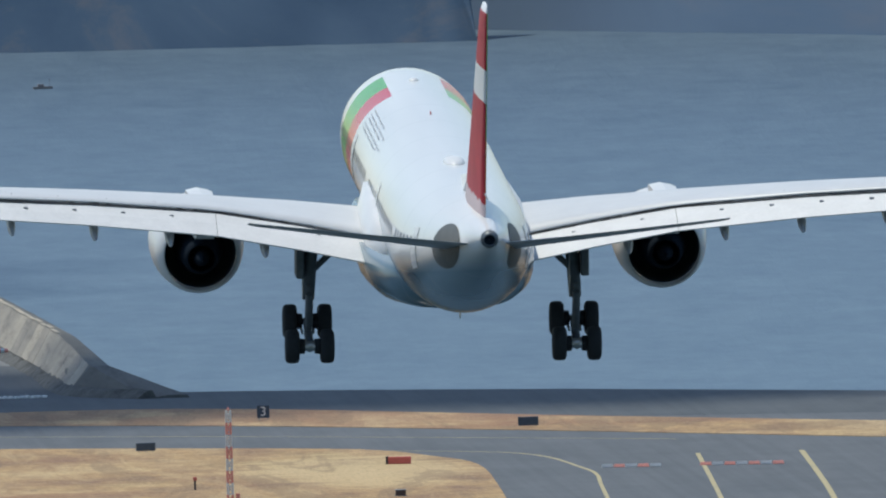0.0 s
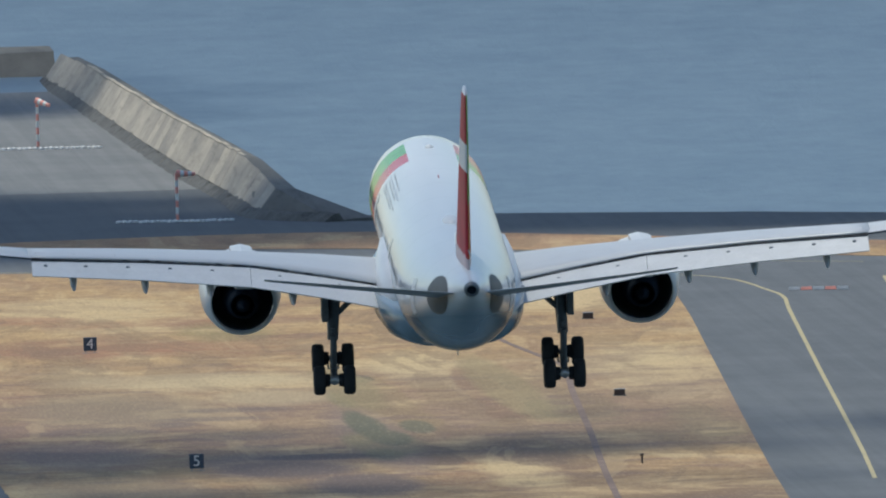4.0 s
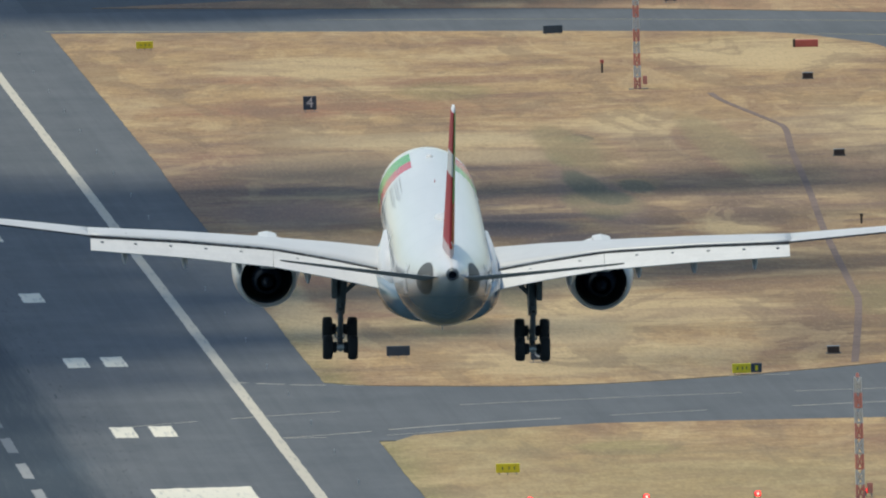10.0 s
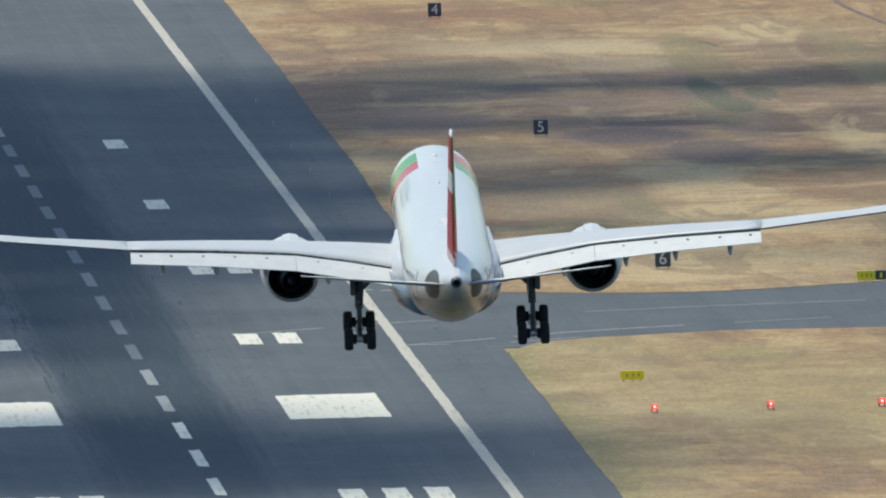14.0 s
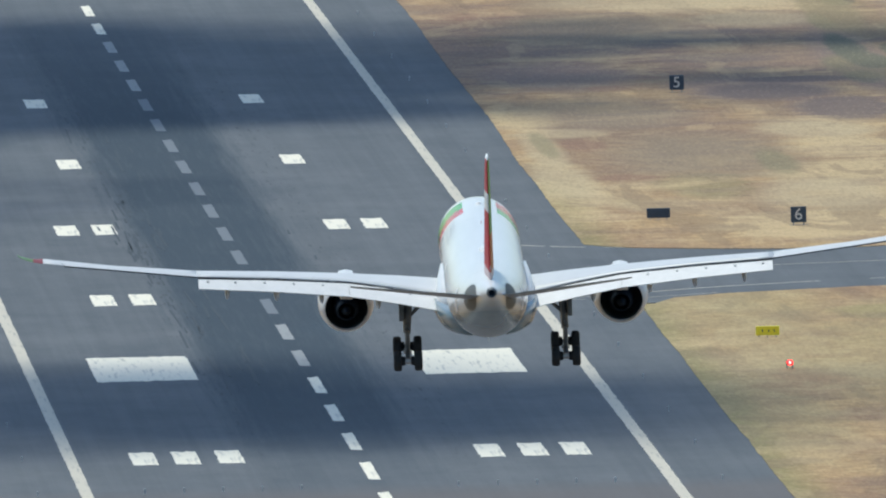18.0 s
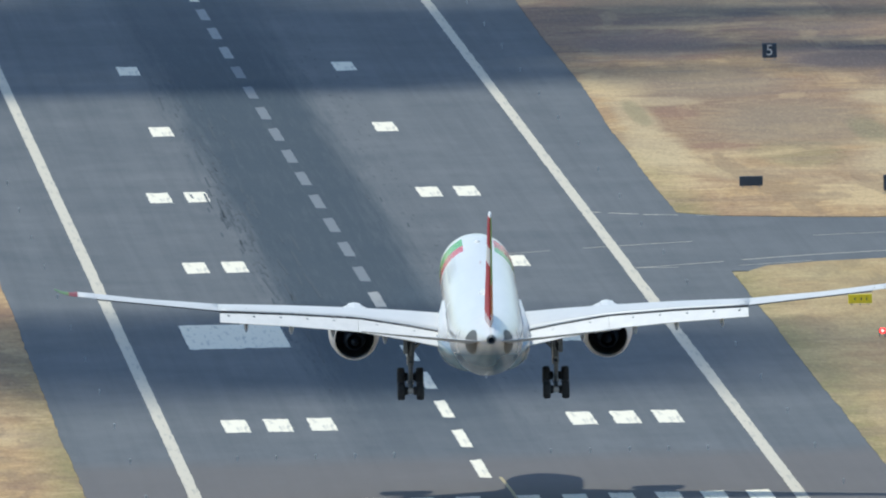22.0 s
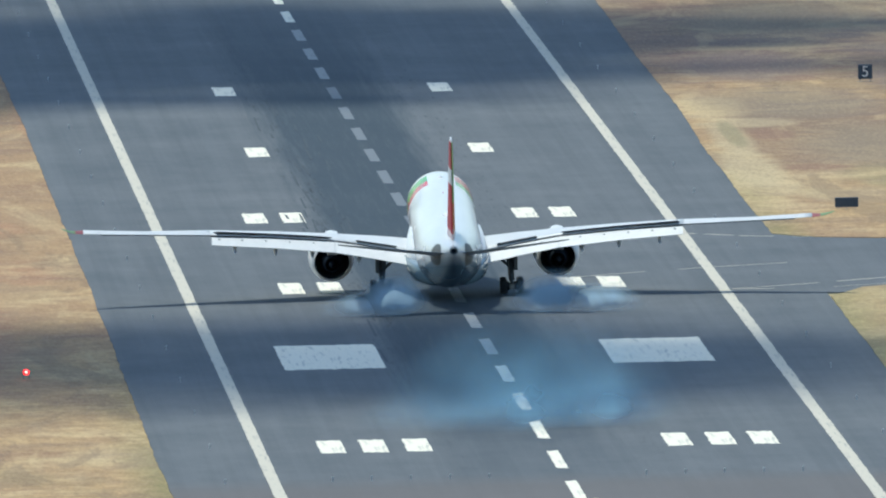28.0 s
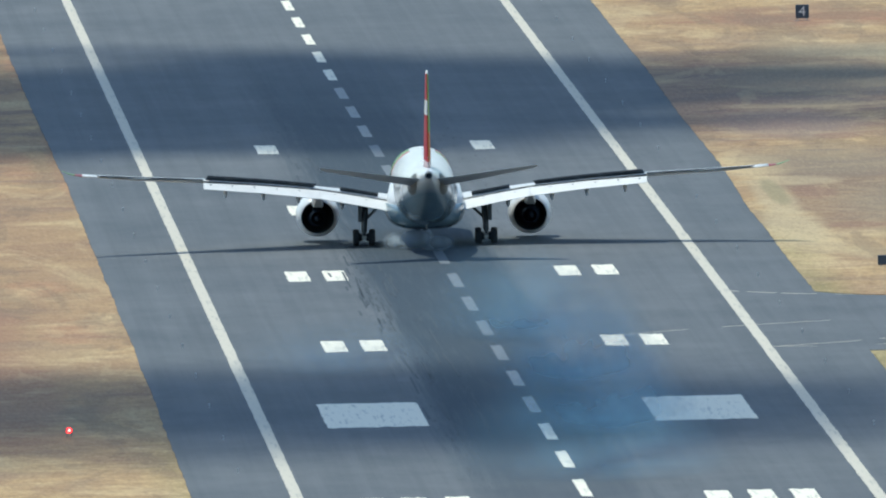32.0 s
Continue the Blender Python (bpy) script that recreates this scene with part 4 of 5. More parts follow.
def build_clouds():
    """Small fair-weather clouds overhead, unseen; placed and moved so their shade crosses the airfield."""
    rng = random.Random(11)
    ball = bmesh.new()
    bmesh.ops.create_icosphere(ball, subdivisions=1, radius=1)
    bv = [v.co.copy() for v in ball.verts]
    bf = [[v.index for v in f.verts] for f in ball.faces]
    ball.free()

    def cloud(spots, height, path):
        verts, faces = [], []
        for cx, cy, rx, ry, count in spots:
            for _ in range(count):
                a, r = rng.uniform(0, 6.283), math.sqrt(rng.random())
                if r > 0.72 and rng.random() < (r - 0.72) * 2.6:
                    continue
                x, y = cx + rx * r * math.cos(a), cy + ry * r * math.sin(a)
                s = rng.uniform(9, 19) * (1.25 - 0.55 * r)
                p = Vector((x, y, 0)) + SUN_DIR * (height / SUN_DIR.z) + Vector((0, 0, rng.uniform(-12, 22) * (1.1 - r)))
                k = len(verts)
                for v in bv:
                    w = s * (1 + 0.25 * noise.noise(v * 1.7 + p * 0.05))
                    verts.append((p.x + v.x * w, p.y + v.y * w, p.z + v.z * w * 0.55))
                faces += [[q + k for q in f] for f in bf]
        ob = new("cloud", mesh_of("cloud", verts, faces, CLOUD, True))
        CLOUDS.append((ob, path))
        tagged(ob, "small white cloud out of view, placed to shade the airfield", "cloud", "clouds", "stuff")

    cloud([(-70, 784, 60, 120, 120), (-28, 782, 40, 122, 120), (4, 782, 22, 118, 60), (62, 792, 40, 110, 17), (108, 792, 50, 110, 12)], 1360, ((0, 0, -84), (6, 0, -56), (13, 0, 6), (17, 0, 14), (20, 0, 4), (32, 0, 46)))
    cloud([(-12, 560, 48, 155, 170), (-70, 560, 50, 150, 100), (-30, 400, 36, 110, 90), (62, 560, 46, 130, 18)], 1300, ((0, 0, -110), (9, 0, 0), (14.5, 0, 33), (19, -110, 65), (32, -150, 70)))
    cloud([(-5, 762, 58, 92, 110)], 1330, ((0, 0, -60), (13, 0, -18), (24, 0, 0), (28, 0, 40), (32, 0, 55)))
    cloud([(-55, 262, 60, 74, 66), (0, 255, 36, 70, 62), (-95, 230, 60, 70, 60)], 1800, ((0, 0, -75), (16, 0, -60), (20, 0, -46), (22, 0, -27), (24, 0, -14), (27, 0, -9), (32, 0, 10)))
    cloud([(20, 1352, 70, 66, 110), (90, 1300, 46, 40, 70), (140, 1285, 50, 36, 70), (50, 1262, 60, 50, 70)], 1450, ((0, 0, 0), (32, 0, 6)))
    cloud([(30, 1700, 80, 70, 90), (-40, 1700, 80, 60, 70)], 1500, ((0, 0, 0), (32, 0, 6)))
    # thin broken cloud over the approach, unseen and added to dim the airliner
    cloud([(-9, -1000, 50, 142, 64)], 2600, ((0, 0, 0), (32, 0, 4)))


# ---------------------------------------------------------------- things on the airfield
def text_mesh(chars, size, material, depth=0.02):
    cu = bpy.data.curves.new("digit", "FONT")
    cu.body, cu.size, cu.align_x, cu.align_y, cu.extrude = chars, size, "CENTER", "CENTER", depth
    tmp = bpy.data.objects.new("digit", cu)
    me = bpy.data.meshes.new_from_object(tmp)
    bpy.data.objects.remove(tmp)
    me.materials.clear()
    me.materials.append(material)
    return me


def number_sign(digit, x, y):
    s = thing("distance_sign", "dark square runway distance board with a white digit " + digit, "sign", "distance boards", m=pose(x, y, 0.05))
    part("board", box(bmesh.new(), (-0.68, -0.12, 0.25), (0.68, 0.12, 1.62), 0.04), NAVY, s)
    part("digit", text_mesh(digit, 1.45, PALE), None, s, "white painted digit", m=pose(0, -0.135, 0.92, 90))
    for sx in (-0.45, 0.45):
        part("leg", tube(bmesh.new(), (sx, 0, -0.05), (sx, 0, 0.3), 0.05), GREY, s)
    part("base_slab", box(bmesh.new(), (-0.8, -0.4, -0.05), (0.8, 0.4, 0.03)), APRON, s)


def sign_panel(x, y, w, h, mat, label, extra=0.0, bars=True, turn=0.0):
    s = thing("taxiway_sign", label, "sign", "taxiway signs", m=pose(x, y, 0.05, 0, 0, turn))
    part("panel", box(bmesh.new(), (-w / 2, -0.15, 0.18), (w / 2, 0.15, 0.18 + h), 0.04), mat, s)
    if bars and mat is YELLOW:
        for k in (-0.22, 0.05, 0.27):
            part("lettering_bar", box(bmesh.new(), (w * k - 0.04, -0.16, 0.18 + h * 0.35), (w * k + 0.04, -0.14, 0.18 + h * 0.65)), NAVY, s)
    if extra:
        part("dark_panel", box(bmesh.new(), (w / 2 + 0.02, -0.15, 0.18), (w / 2 + extra, 0.15, 0.18 + h), 0.04), NAVY, s, "black location panel")
        part("lettering_bar", box(bmesh.new(), (w / 2 + extra * 0.4, -0.17, 0.35), (w / 2 + extra * 0.65, -0.14, h)), YELLOW, s)
    for sx in (-w * 0.36, 0, w * 0.36):
        part("leg", tube(bmesh.new(), (sx, 0, -0.05), (sx, 0, 0.22), 0.04), GREY, s)


def ground_box(x, y, mat=BOX, w=1.05, h=0.62, label="small brown metal equipment box on the grass"):
    s = thing("equipment_box", label, "box", "equipment boxes", m=pose(x, y, 0.05))
    part("cabinet", box(bmesh.new(), (-w / 2, -0.4, 0.1), (w / 2, 0.4, h), 0.05), mat, s)
    part("lid", box(bmesh.new(), (-w / 2 - 0.05, -0.46, h), (w / 2 + 0.05, 0.46, h + 0.07), 0.02), GREY, s)
    part("plinth", box(bmesh.new(), (-w / 2 - 0.12, -0.5, -0.05), (w / 2 + 0.12, 0.5, 0.1)), APRON, s)


def banded_mast(x, y, height=9.9, r=0.28):
    s = thing("obstacle_mast", "tall red and white banded obstacle mast", "mast", "obstacle masts", m=pose(x, y, 0.03))
    n = 8
    for i in range(n):
        z0, z1 = height * i / n, height * (i + 1) / n
        q = r * (1 - 0.25 * i / n)
        bm = bmesh.new()
        # lattice: four legs, rings and braces
        c = [(-q, -q), (q, -q), (q, q), (-q, q)]
        for k in range(4):
            (ax, ay), (bx, by) = c[k], c[(k + 1) % 4]
            tube(bm, (ax, ay, z0), (ax, ay, z1), 0.1, seg=6)
            tube(bm, (ax, ay, z0), (bx, by, z1), 0.07, seg=5)
            tube(bm, (bx, by, z0), (ax, ay, z1), 0.07, seg=5)
            tube(bm, (ax, ay, z0 + 0.04), (bx, by, z0 + 0.04), 0.08, seg=5)
        part("lattice_section", bm, MAST_RED if i % 2 == 0 else PALE, s, "red painted section" if i % 2 == 0 else "white painted section")
    part("obstruction_lamp", tube(bmesh.new(), (0, 0, height), (0, 0, height + 0.35), 0.16, 0.1), MAST_RED, s)
    part("control_box", box(bmesh.new(), (0.55, -0.25, 0.5), (1.0, 0.25, 1.35), 0.04), MAST_RED, s, "small red control box")
    part("footing", box(bmesh.new(), (-0.9, -0.9, -0.1), (1.1, 0.9, 0.08)), APRON, s)


def windsock(x, y, height, heading, droop):
    s = thing("windsock", "red and white windsock on a banded pole", "windsock", "windsocks", m=pose(x, y, 0.02))
    n = 7
    for i in range(n):
        part("pole_band", tube(bmesh.new(), (0, 0, height * i / n), (0, 0, height * (i + 1) / n), 0.17, seg=8), MAST_RED if i % 2 == 0 else PALE, s)
    a = radians(heading)
    for i in range(5):
        t0, t1 = i * 0.42, (i + 1) * 0.42
        p0 = (t0 * math.cos(a), t0 * math.sin(a), height - 0.05 - droop * t0)
        p1 = (t1 * math.cos(a), t1 * math.sin(a), height - 0.05 - droop * t1)
        part("sock_band", tube(bmesh.new(), p0, p1, 0.42 - 0.045 * i, 0.375 - 0.045 * i, 12), MAST_RED if i % 2 == 0 else PALE, s)
    part("footing", box(bmesh.new(), (-0.5, -0.5, -0.05), (0.5, 0.5, 0.12)), APRON, s)


def stone_row(x0, x1, y, slope):
    s = thing("stone_ring", "row of white painted marker stones", "stones", "marker stones", m=pose(x0, y, 0.0))
    rng = random.Random(int(x0))
    n = int((x1 - x0) / 0.62)
    shared = []
    for k in range(4):
        bm = bmesh.new()
        bmesh.ops.create_icosphere(bm, subdivisions=1, radius=0.34)
        for v in bm.verts:
            v.co = Vector((v.co.x * rng.uniform(0.9, 1.3), v.co.y, v.co.z * 0.6)) * rng.uniform(0.85, 1.15)
        shared.append(part("stone", bm, PALE, s, m=pose(k * 0.62, 0, 0.14)))
    for k in range(4, n):
        part("stone", shared[k % 4].data, None, s, m=pose(k * 0.62, slope * k * 0.62 + rng.uniform(-0.8, 0.8), 0.12, 0, 0, rng.uniform(-15, 15)))


def barrier(x, y, mat):
    # white shells are greyed and red ones paled in place of haze
    s = thing("barrier", "red plastic road barrier" if mat is MAST_RED else "white plastic road barrier, greyed for haze", "barrier", "barriers", m=pose(x, y, 0.03))
    bm = loft([[(xx, -0.28, 0), (xx, -0.1, 0.32), (xx, 0.1, 0.32), (xx, 0.28, 0)] for xx in (-0.55, 0.55)])
    part("shell", bm, mat, s)
    part("foot", box(bmesh.new(), (-0.6, -0.32, -0.02), (0.6, 0.32, 0.07)), mat, s)


def papi_unit(x, y):
    s = thing("approach_indicator", "low approach-slope lamp unit glowing red on the grass", "lamp", "approach lamps", m=pose(x, y, 0.05))
    part("housing", box(bmesh.new(), (-0.26, -0.3, 0.3), (0.26, 0.9, 0.66), 0.05), BOX, s)
    bm = bmesh.new()
    bmesh.ops.create_uvsphere(bm, u_segments=12, v_segments=8, radius=0.24)
    part("lens", bm, LAMP_RED, s, "glowing red lens", m=pose(0, -0.36, 0.52))
    bm = bmesh.new()
    bmesh.ops.create_uvsphere(bm, u_segments=10, v_segments=6, radius=0.12)
    part("bulb", bm, LAMP_CORE, s, "white-hot bulb in the lens", m=pose(0, -0.52, 0.53))
    for sx in (-0.22, 0.22):
        for sy in (-0.15, 0.75):
            part("leg", tube(bmesh.new(), (sx, sy, -0.05), (sx, sy, 0.38), 0.04, seg=6), GREY, s)


def runway_light(x, y, first=None):
    if first is not None:
        return copy_thing(first, pose(x, y, 0.02))
    s = thing("edge_light", "small elevated runway edge light", "lamp", "runway edge lights", m=pose(x, y, 0.02))
    part("stem", tube(bmesh.new(), (0, 0, 0), (0, 0, 0.28), 0.04, seg=8), PALE_GREY, s)
    bm = bmesh.new()
    bmesh.ops.create_uvsphere(bm, u_segments=8, v_segments=6, radius=0.085)
    part("dome", bm, PALE_GREY, s, m=pose(0, 0, 0.32))
    return s


def build_airfield_things():
    for digit, x, y in (("6", 49.8, 465), ("5", 50.1, 718), ("4", 50.7, 981), ("3", 100.0, 1230), ("2", 48.4, 1403)):
        number_sign(digit, x, y)
    sign_panel(38.2, 480, 2.05, 0.85, NAVY, "dark back of a taxiway sign on the grass")
    sign_panel(126.6, 1191, 2.2, 0.95, NAVY, "dark back of a taxiway sign on the strip")
    sign_panel(37.2, 1305, 2.1, 0.95, NAVY, "dark back of a taxiway sign by the runway")
    sign_panel(83.6, 1154, 2.1, 0.85, NAVY, "dark back of a taxiway sign at the grass edge", turn=12)
    sign_panel(39.7, 1144, 1.8, 0.75, YELLOW, "yellow taxiway sign with dark lettering")
    sign_panel(65.9, 434, 1.6, 0.8, YELLOW, "yellow taxiway sign beside a black panel", 0.95)
    sign_panel(38.8, 284, 1.95, 0.75, YELLOW, "yellow taxiway sign with dark lettering near the threshold")
    ob = thing("marker_box", "long orange-red marker box on the infield grass", "marker", m=pose(108.0, 1106, 0.05, 0, 0, -4))
    part("body", box(bmesh.new(), (-1.3, -0.4, 0.0), (1.3, 0.4, 0.78), 0.08), ORANGE, ob)
    part("end_cap", box(bmesh.new(), (-1.36, -0.44, -0.02), (-1.1, 0.44, 0.84), 0.04), BOX, ob, "dark end cap")
    for x, y in ((103.9, 1027), (97.3, 849), (89.0, 593), (75.6, 466)):
        ground_box(x, y)
    ob = thing("marker_post", "rusty red marker post in the grass", "post", m=pose(84.1, 1056, 0.05))
    part("post", tube(bmesh.new(), (0, 0, -0.05), (0, 0, 1.25), 0.12, 0.1, 8), BOX, ob)
    part("head", box(bmesh.new(), (-0.2, -0.1, 1.0), (0.2, 0.1, 1.35), 0.03), ORANGE, ob)
    ob = thing("marker_post", "short dark marker post in the grass", "post", m=pose(91.5, 706, 0.05))
    part("post", tube(bmesh.new(), (0, 0, -0.05), (0, 0, 0.9), 0.1, 0.1, 8), BOX, ob)
    part("head", box(bmesh.new(), (-0.16, -0.1, 0.7), (0.16, 0.1, 0.95), 0.03), BOX, ob)
    banded_mast(85.7, 1014)
    banded_mast(64.9, 232)
    banded_mast(60.7, 1545)
    windsock(67.3, 1542, 5.6, -50, 0.25)
    windsock(73.9, 1314, 5.3, 0, 0.03)
    stone_row(55.0, 75.1, 1540, -0.2)
    stone_row(67.3, 80.7, 1312, -0.2)
    for k in range(12):
        barrier(128.6 + k * 1.25 + (4 if k > 4 else 0), 1083 - k * 0.3, MAST_RED if k % 2 else PALE_GREY)
    for x in (38.4, 47.8, 56.8, 65.8):
        papi_unit(x, 236)
        papi_unit(-x, 238)
    first = None
    for y in range(-60, 1300, 48):
        for s in (-1, 1):
            ob = runway_light(s * 26.2, y, first)
            first = first or ob
    for y in (84,):
        for x in range(-18, 19, 3):
            if abs(x) > 4:
                runway_light(x, y, first)


# ---------------------------------------------------------------- the airliner
STATIONS = ((31.9, 4.02, 0.12), (31.6, 4.05, 0.55), (30.9, 4.15, 1.05), (29.8, 4.33, 1.55), (28.2, 4.58, 2.08), (26.2, 4.82, 2.5), (24.0, 4.96, 2.73), (21.5, 5.0, 2.82),
            (10, 5.0, 2.82), (0, 5.0, 2.82), (-8, 5.0, 2.82), (-12, 5.04, 2.79), (-15, 5.16, 2.68), (-18, 5.42, 2.44), (-21, 5.82, 2.08), (-24, 6.3, 1.66), (-26.5, 6.73, 1.29), (-28.5, 7.08, 0.98), (-30.2, 7.38, 0.66), (-31.4, 7.56, 0.36))


def hull_at(y):
    """Height of the axis and radius of the fuselage at y."""
    for (y0, z0, r0), (y1, z1, r1) in zip(STATIONS, STATIONS[1:]):
        if y0 >= y >= y1:
            f = (y0 - y) / (y0 - y1)
            return z0 + (z1 - z0) * f, r0 + (r1 - r0) * f
    return STATIONS[-1][1:]


def hull_point(y, deg, out=0.0):
    """A point of the skin: deg from the top towards the left side."""
    z, r = hull_at(y)
    a = radians(deg)
    return Vector((-(r + out) * math.sin(a), y, z + (r + out) * math.cos(a)))


def hull_patch(y0, y1, d0, d1, out=0.03, ny=6, nd=6, round_corners=False):
    """A thin plate that hugs the skin."""
    bm = bmesh.new()
    grid = []
    for i in range(ny + 1):
        row = []
        for j in range(nd + 1):
            u, v = 2 * i / ny - 1, 2 * j / nd - 1
            if round_corners:
                u, v = u * math.sqrt(1 - v * v / 2), v * math.sqrt(1 - u * u / 2)
            row.append(bm.verts.new(hull_point((y0 + y1) / 2 + (y1 - y0) / 2 * u, (d0 + d1) / 2 + (d1 - d0) / 2 * v, out)))
        grid.append(row)
    for i in range(ny):
        for j in range(nd):
            bm.faces.new((grid[i][j], grid[i + 1][j], grid[i + 1][j + 1], grid[i][j + 1]))
    return bm


#        x      leading y, trailing y, z of trailing edge, thickness, fall of the leading edge per metre of chord
WING = ((2.5, 9.9, -2.6, 3.95, 1.25, 0.066), (6.0, 7.5, -2.5, 4.62, 0.95, 0.074), (9.4, 5.2, -2.6, 5.2, 0.7, 0.088), (14.5, 2.2, -3.9, 5.76, 0.52, 0.08), (19.9, -1.0, -5.2, 6.2, 0.42, 0.065),
        (25.5, -4.3, -7.2, 7.0, 0.32, 0.03), (30.4, -7.2, -9.3, 7.95, 0.24, 0.0))
TIP_HINGE = (19.9, -3.0, 6.1)


def wing_at(x):
    for a, b in zip(WING, WING[1:]):
        if a[0] <= x <= b[0]:
            f = (x - a[0]) / (b[0] - a[0])
            return [p + (q - p) * f for p, q in zip(a, b)]
    return list(WING[-1])


def airfoil(x, le, te, z, thick, fall, side):
    """Ring of points of a section from leading to trailing edge."""
    chord = le - te
    pts = []
    shape = ((0, 0), (0.015, 0.22), (0.08, 0.42), (0.22, 0.58), (0.42, 0.62), (0.65, 0.5), (0.85, 0.26), (1, 0.05), (1, -0.02), (0.85, -0.1), (0.65, -0.24), (0.42, -0.38), (0.22, -0.4), (0.08, -0.3), (0.015, -0.16))
    for u, v in shape:
        pts.append((side * x, le - chord * u, z - chord * fall * (1 - u) + v * thick))
    return pts


def build_wing(plane, side):
    xs = [2.5 + (19.9 - 2.5) * k / 16 for k in range(17)]
    wing = part("wing", loft([airfoil(*wing_at(x), side) for x in xs]), WING_TOP, plane, "pale grey swept wing", smooth=True)
    # the outer wing bends up in flight and settles on the ground
    hx, hy, hz = side * TIP_HINGE[0], TIP_HINGE[1], TIP_HINGE[2]
    outer_pose = pose(hx, hy, hz)

    def local(ring):
        return [(x - hx, y - hy, z - hz) for x, y, z in ring]

    xs = [19.86 + (30.4 - 19.86) * k / 12 for k in range(13)]
    outer = part("outer_wing", loft([local(airfoil(*wing_at(max(19.9, x)), side)) for x in xs]), WING_TOP, plane, "pale grey outer wing", True, outer_pose)
    tip = []
    for i in range(9):
        f = i / 8
        c = 2.1 - 1.55 * f
        te = -9.3 - 1.3 * f
        tip.append(local(airfoil(30.4 + 1.75 * f, te + c, te, 7.95 + 0.3 * f + 0.42 * f ** 2.2, 0.24 - 0.17 * f, 0.0, side)))
    part("wingtip_root", loft(tip[:4]), TIP_RED, outer, "red lower part of the wingtip")
    part("wingtip", loft(tip[3:]), TIP_GREEN, outer, "green upcurled wingtip")
    # aileron, hinged at its front edge
    ends = []
    for x in (20.05, 29.2):
        _, le, te, z, th, fall = wing_at(x)
        ends.append(Vector((side * x - hx, te + 0.9 - hy, z + 0.15 - hz)))
    a, b = ends if side > 0 else ends[::-1]
    ex = (b - a).normalized()
    ez = ex.cross(Vector((0, 1, 0))).normalized()
    m = Matrix((ex, ez.cross(ex), ez)).transposed().to_4x4()
    m.translation = a
    bm = loft([[(xx, 0, 0.0), (xx, -0.94, 0.0), (xx, -0.95, -0.1), (xx, 0, -0.08)] for xx in (0.0, (b - a).length)])
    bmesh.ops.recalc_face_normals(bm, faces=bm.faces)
    # all but the top face take the painted shade
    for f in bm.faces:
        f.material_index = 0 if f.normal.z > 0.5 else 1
    aileron = part("aileron", bm, (WING_TOP, PANEL_SHADE), outer, "grey aileron along the outer trailing edge", m=m @ pose(0, 0, 0, SPOILER_SHUT))
    m_aileron = m
    # flaps, in two spans, lowered; a dark strip stands in for the slot's shade
    for x0, x1, name in ((3.05, 9.36, "inner_flap"), (9.38, 19.75, "outer_flap")):
        rings, slot = [], []
        for k in range(41):
            x = x0 + (x1 - x0) * k / 40
            _, le, te, z, th, fall = wing_at(x)
            rag = 0.05 * noise.noise(Vector((x * 3.1, side, 0.4)))
            c = 2.75 - 0.04 * x if x < 9.37 else 2.38 - 0.055 * (x - 9.4)
            drop = radians(30)
            y0, z0 = te + 0.12, z - 0.25
            rings.append([(side * x, y0 - c * (u * math.cos(drop) + v * math.sin(drop)), z0 - c * (0.48 * u * math.sin(drop) - v * 0.8))
                          for u, v in ((0, 0.06), (0.05, 0.085), (0.5, 0.065), (1, 0.012), (1, -0.012), (0.5, 0.0), (0.05, 0.0))])
            slot.append([(side * x, te + 0.5, z - 0.02), (side * x, te - 0.05, z - 0.07 + rag), (side * x, te - 0.1, z - 0.105 + rag), (side * x, te + 0.5, z - 0.3)])
        part(name, loft(rings), FLAP, plane, "white lowered trailing-edge flap")
        part("slot_shade", loft(slot), GAP, plane, "dark strip standing in for shade in the flap slot")
    for x in (5.2, 8.0, 11.2, 13.2, 15.2, 17.2, 19.1):
        _, le, te, z, th, fall = wing_at(x)
        part("hinge_bracket", box(bmesh.new(), (side * x - 0.09, te - 0.6, z - 0.5), (side * x + 0.09, te - 0.4, z - 0.24), 0.03), GREY, plane)
    # flap track fairings
    for x, size in ((7.4, 0.74), (11.3, 0.72), (14.4, 0.68), (17.8, 0.62)):
        _, le, te, z, th, fall = wing_at(x)
        bm = lathe([(2.2, 0.02), (1.5, 0.22), (0.3, 0.34), (-1.0, 0.3), (-2.0, 0.18), (-2.5, 0.02)], 12)
        for v in bm.verts:
            v.co = Vector((v.co.x * 0.85, v.co.y, v.co.z * 1.2)) * size
        part("flap_track_fairing", bm, PALE_GREY, plane, "pointed flap track fairing", True, pose(side * x, te - 0.1, z - 0.95, 14))
    # spoilers, hinged at their front edge
    panels = []
    for x0, x1 in ((4.2, 7.6), (9.9, 11.85), (11.87, 13.82), (13.84, 15.8), (15.82, 17.75), (17.77, 19.6)):
        ends = []
        for x in (x0, x1):
            _, le, te, z, th, fall = wing_at(x)
            u = 1.05 / (le - te)
            ends.append(Vector((side * x, te + 1.05, z - 1.05 * fall + th * (0.05 + (0.21 if u < 0.15 else 0.26) * u / 0.15) - 0.012)))
        a, b = ends if side > 0 else ends[::-1]
        ex = (b - a).normalized()
        ez = ex.cross(Vector((0, 1, 0))).normalized()
        m = Matrix((ex, ez.cross(ex), ez)).transposed().to_4x4()
        m.translation = a
        w = (b - a).length
        bm = loft([[(xx, 0, 0.0), (xx, -1.02, 0.0), (xx, -1.02, -0.04), (xx, 0, -0.05)] for xx in (0.005, w - 0.005)])
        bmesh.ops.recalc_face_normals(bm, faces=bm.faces)
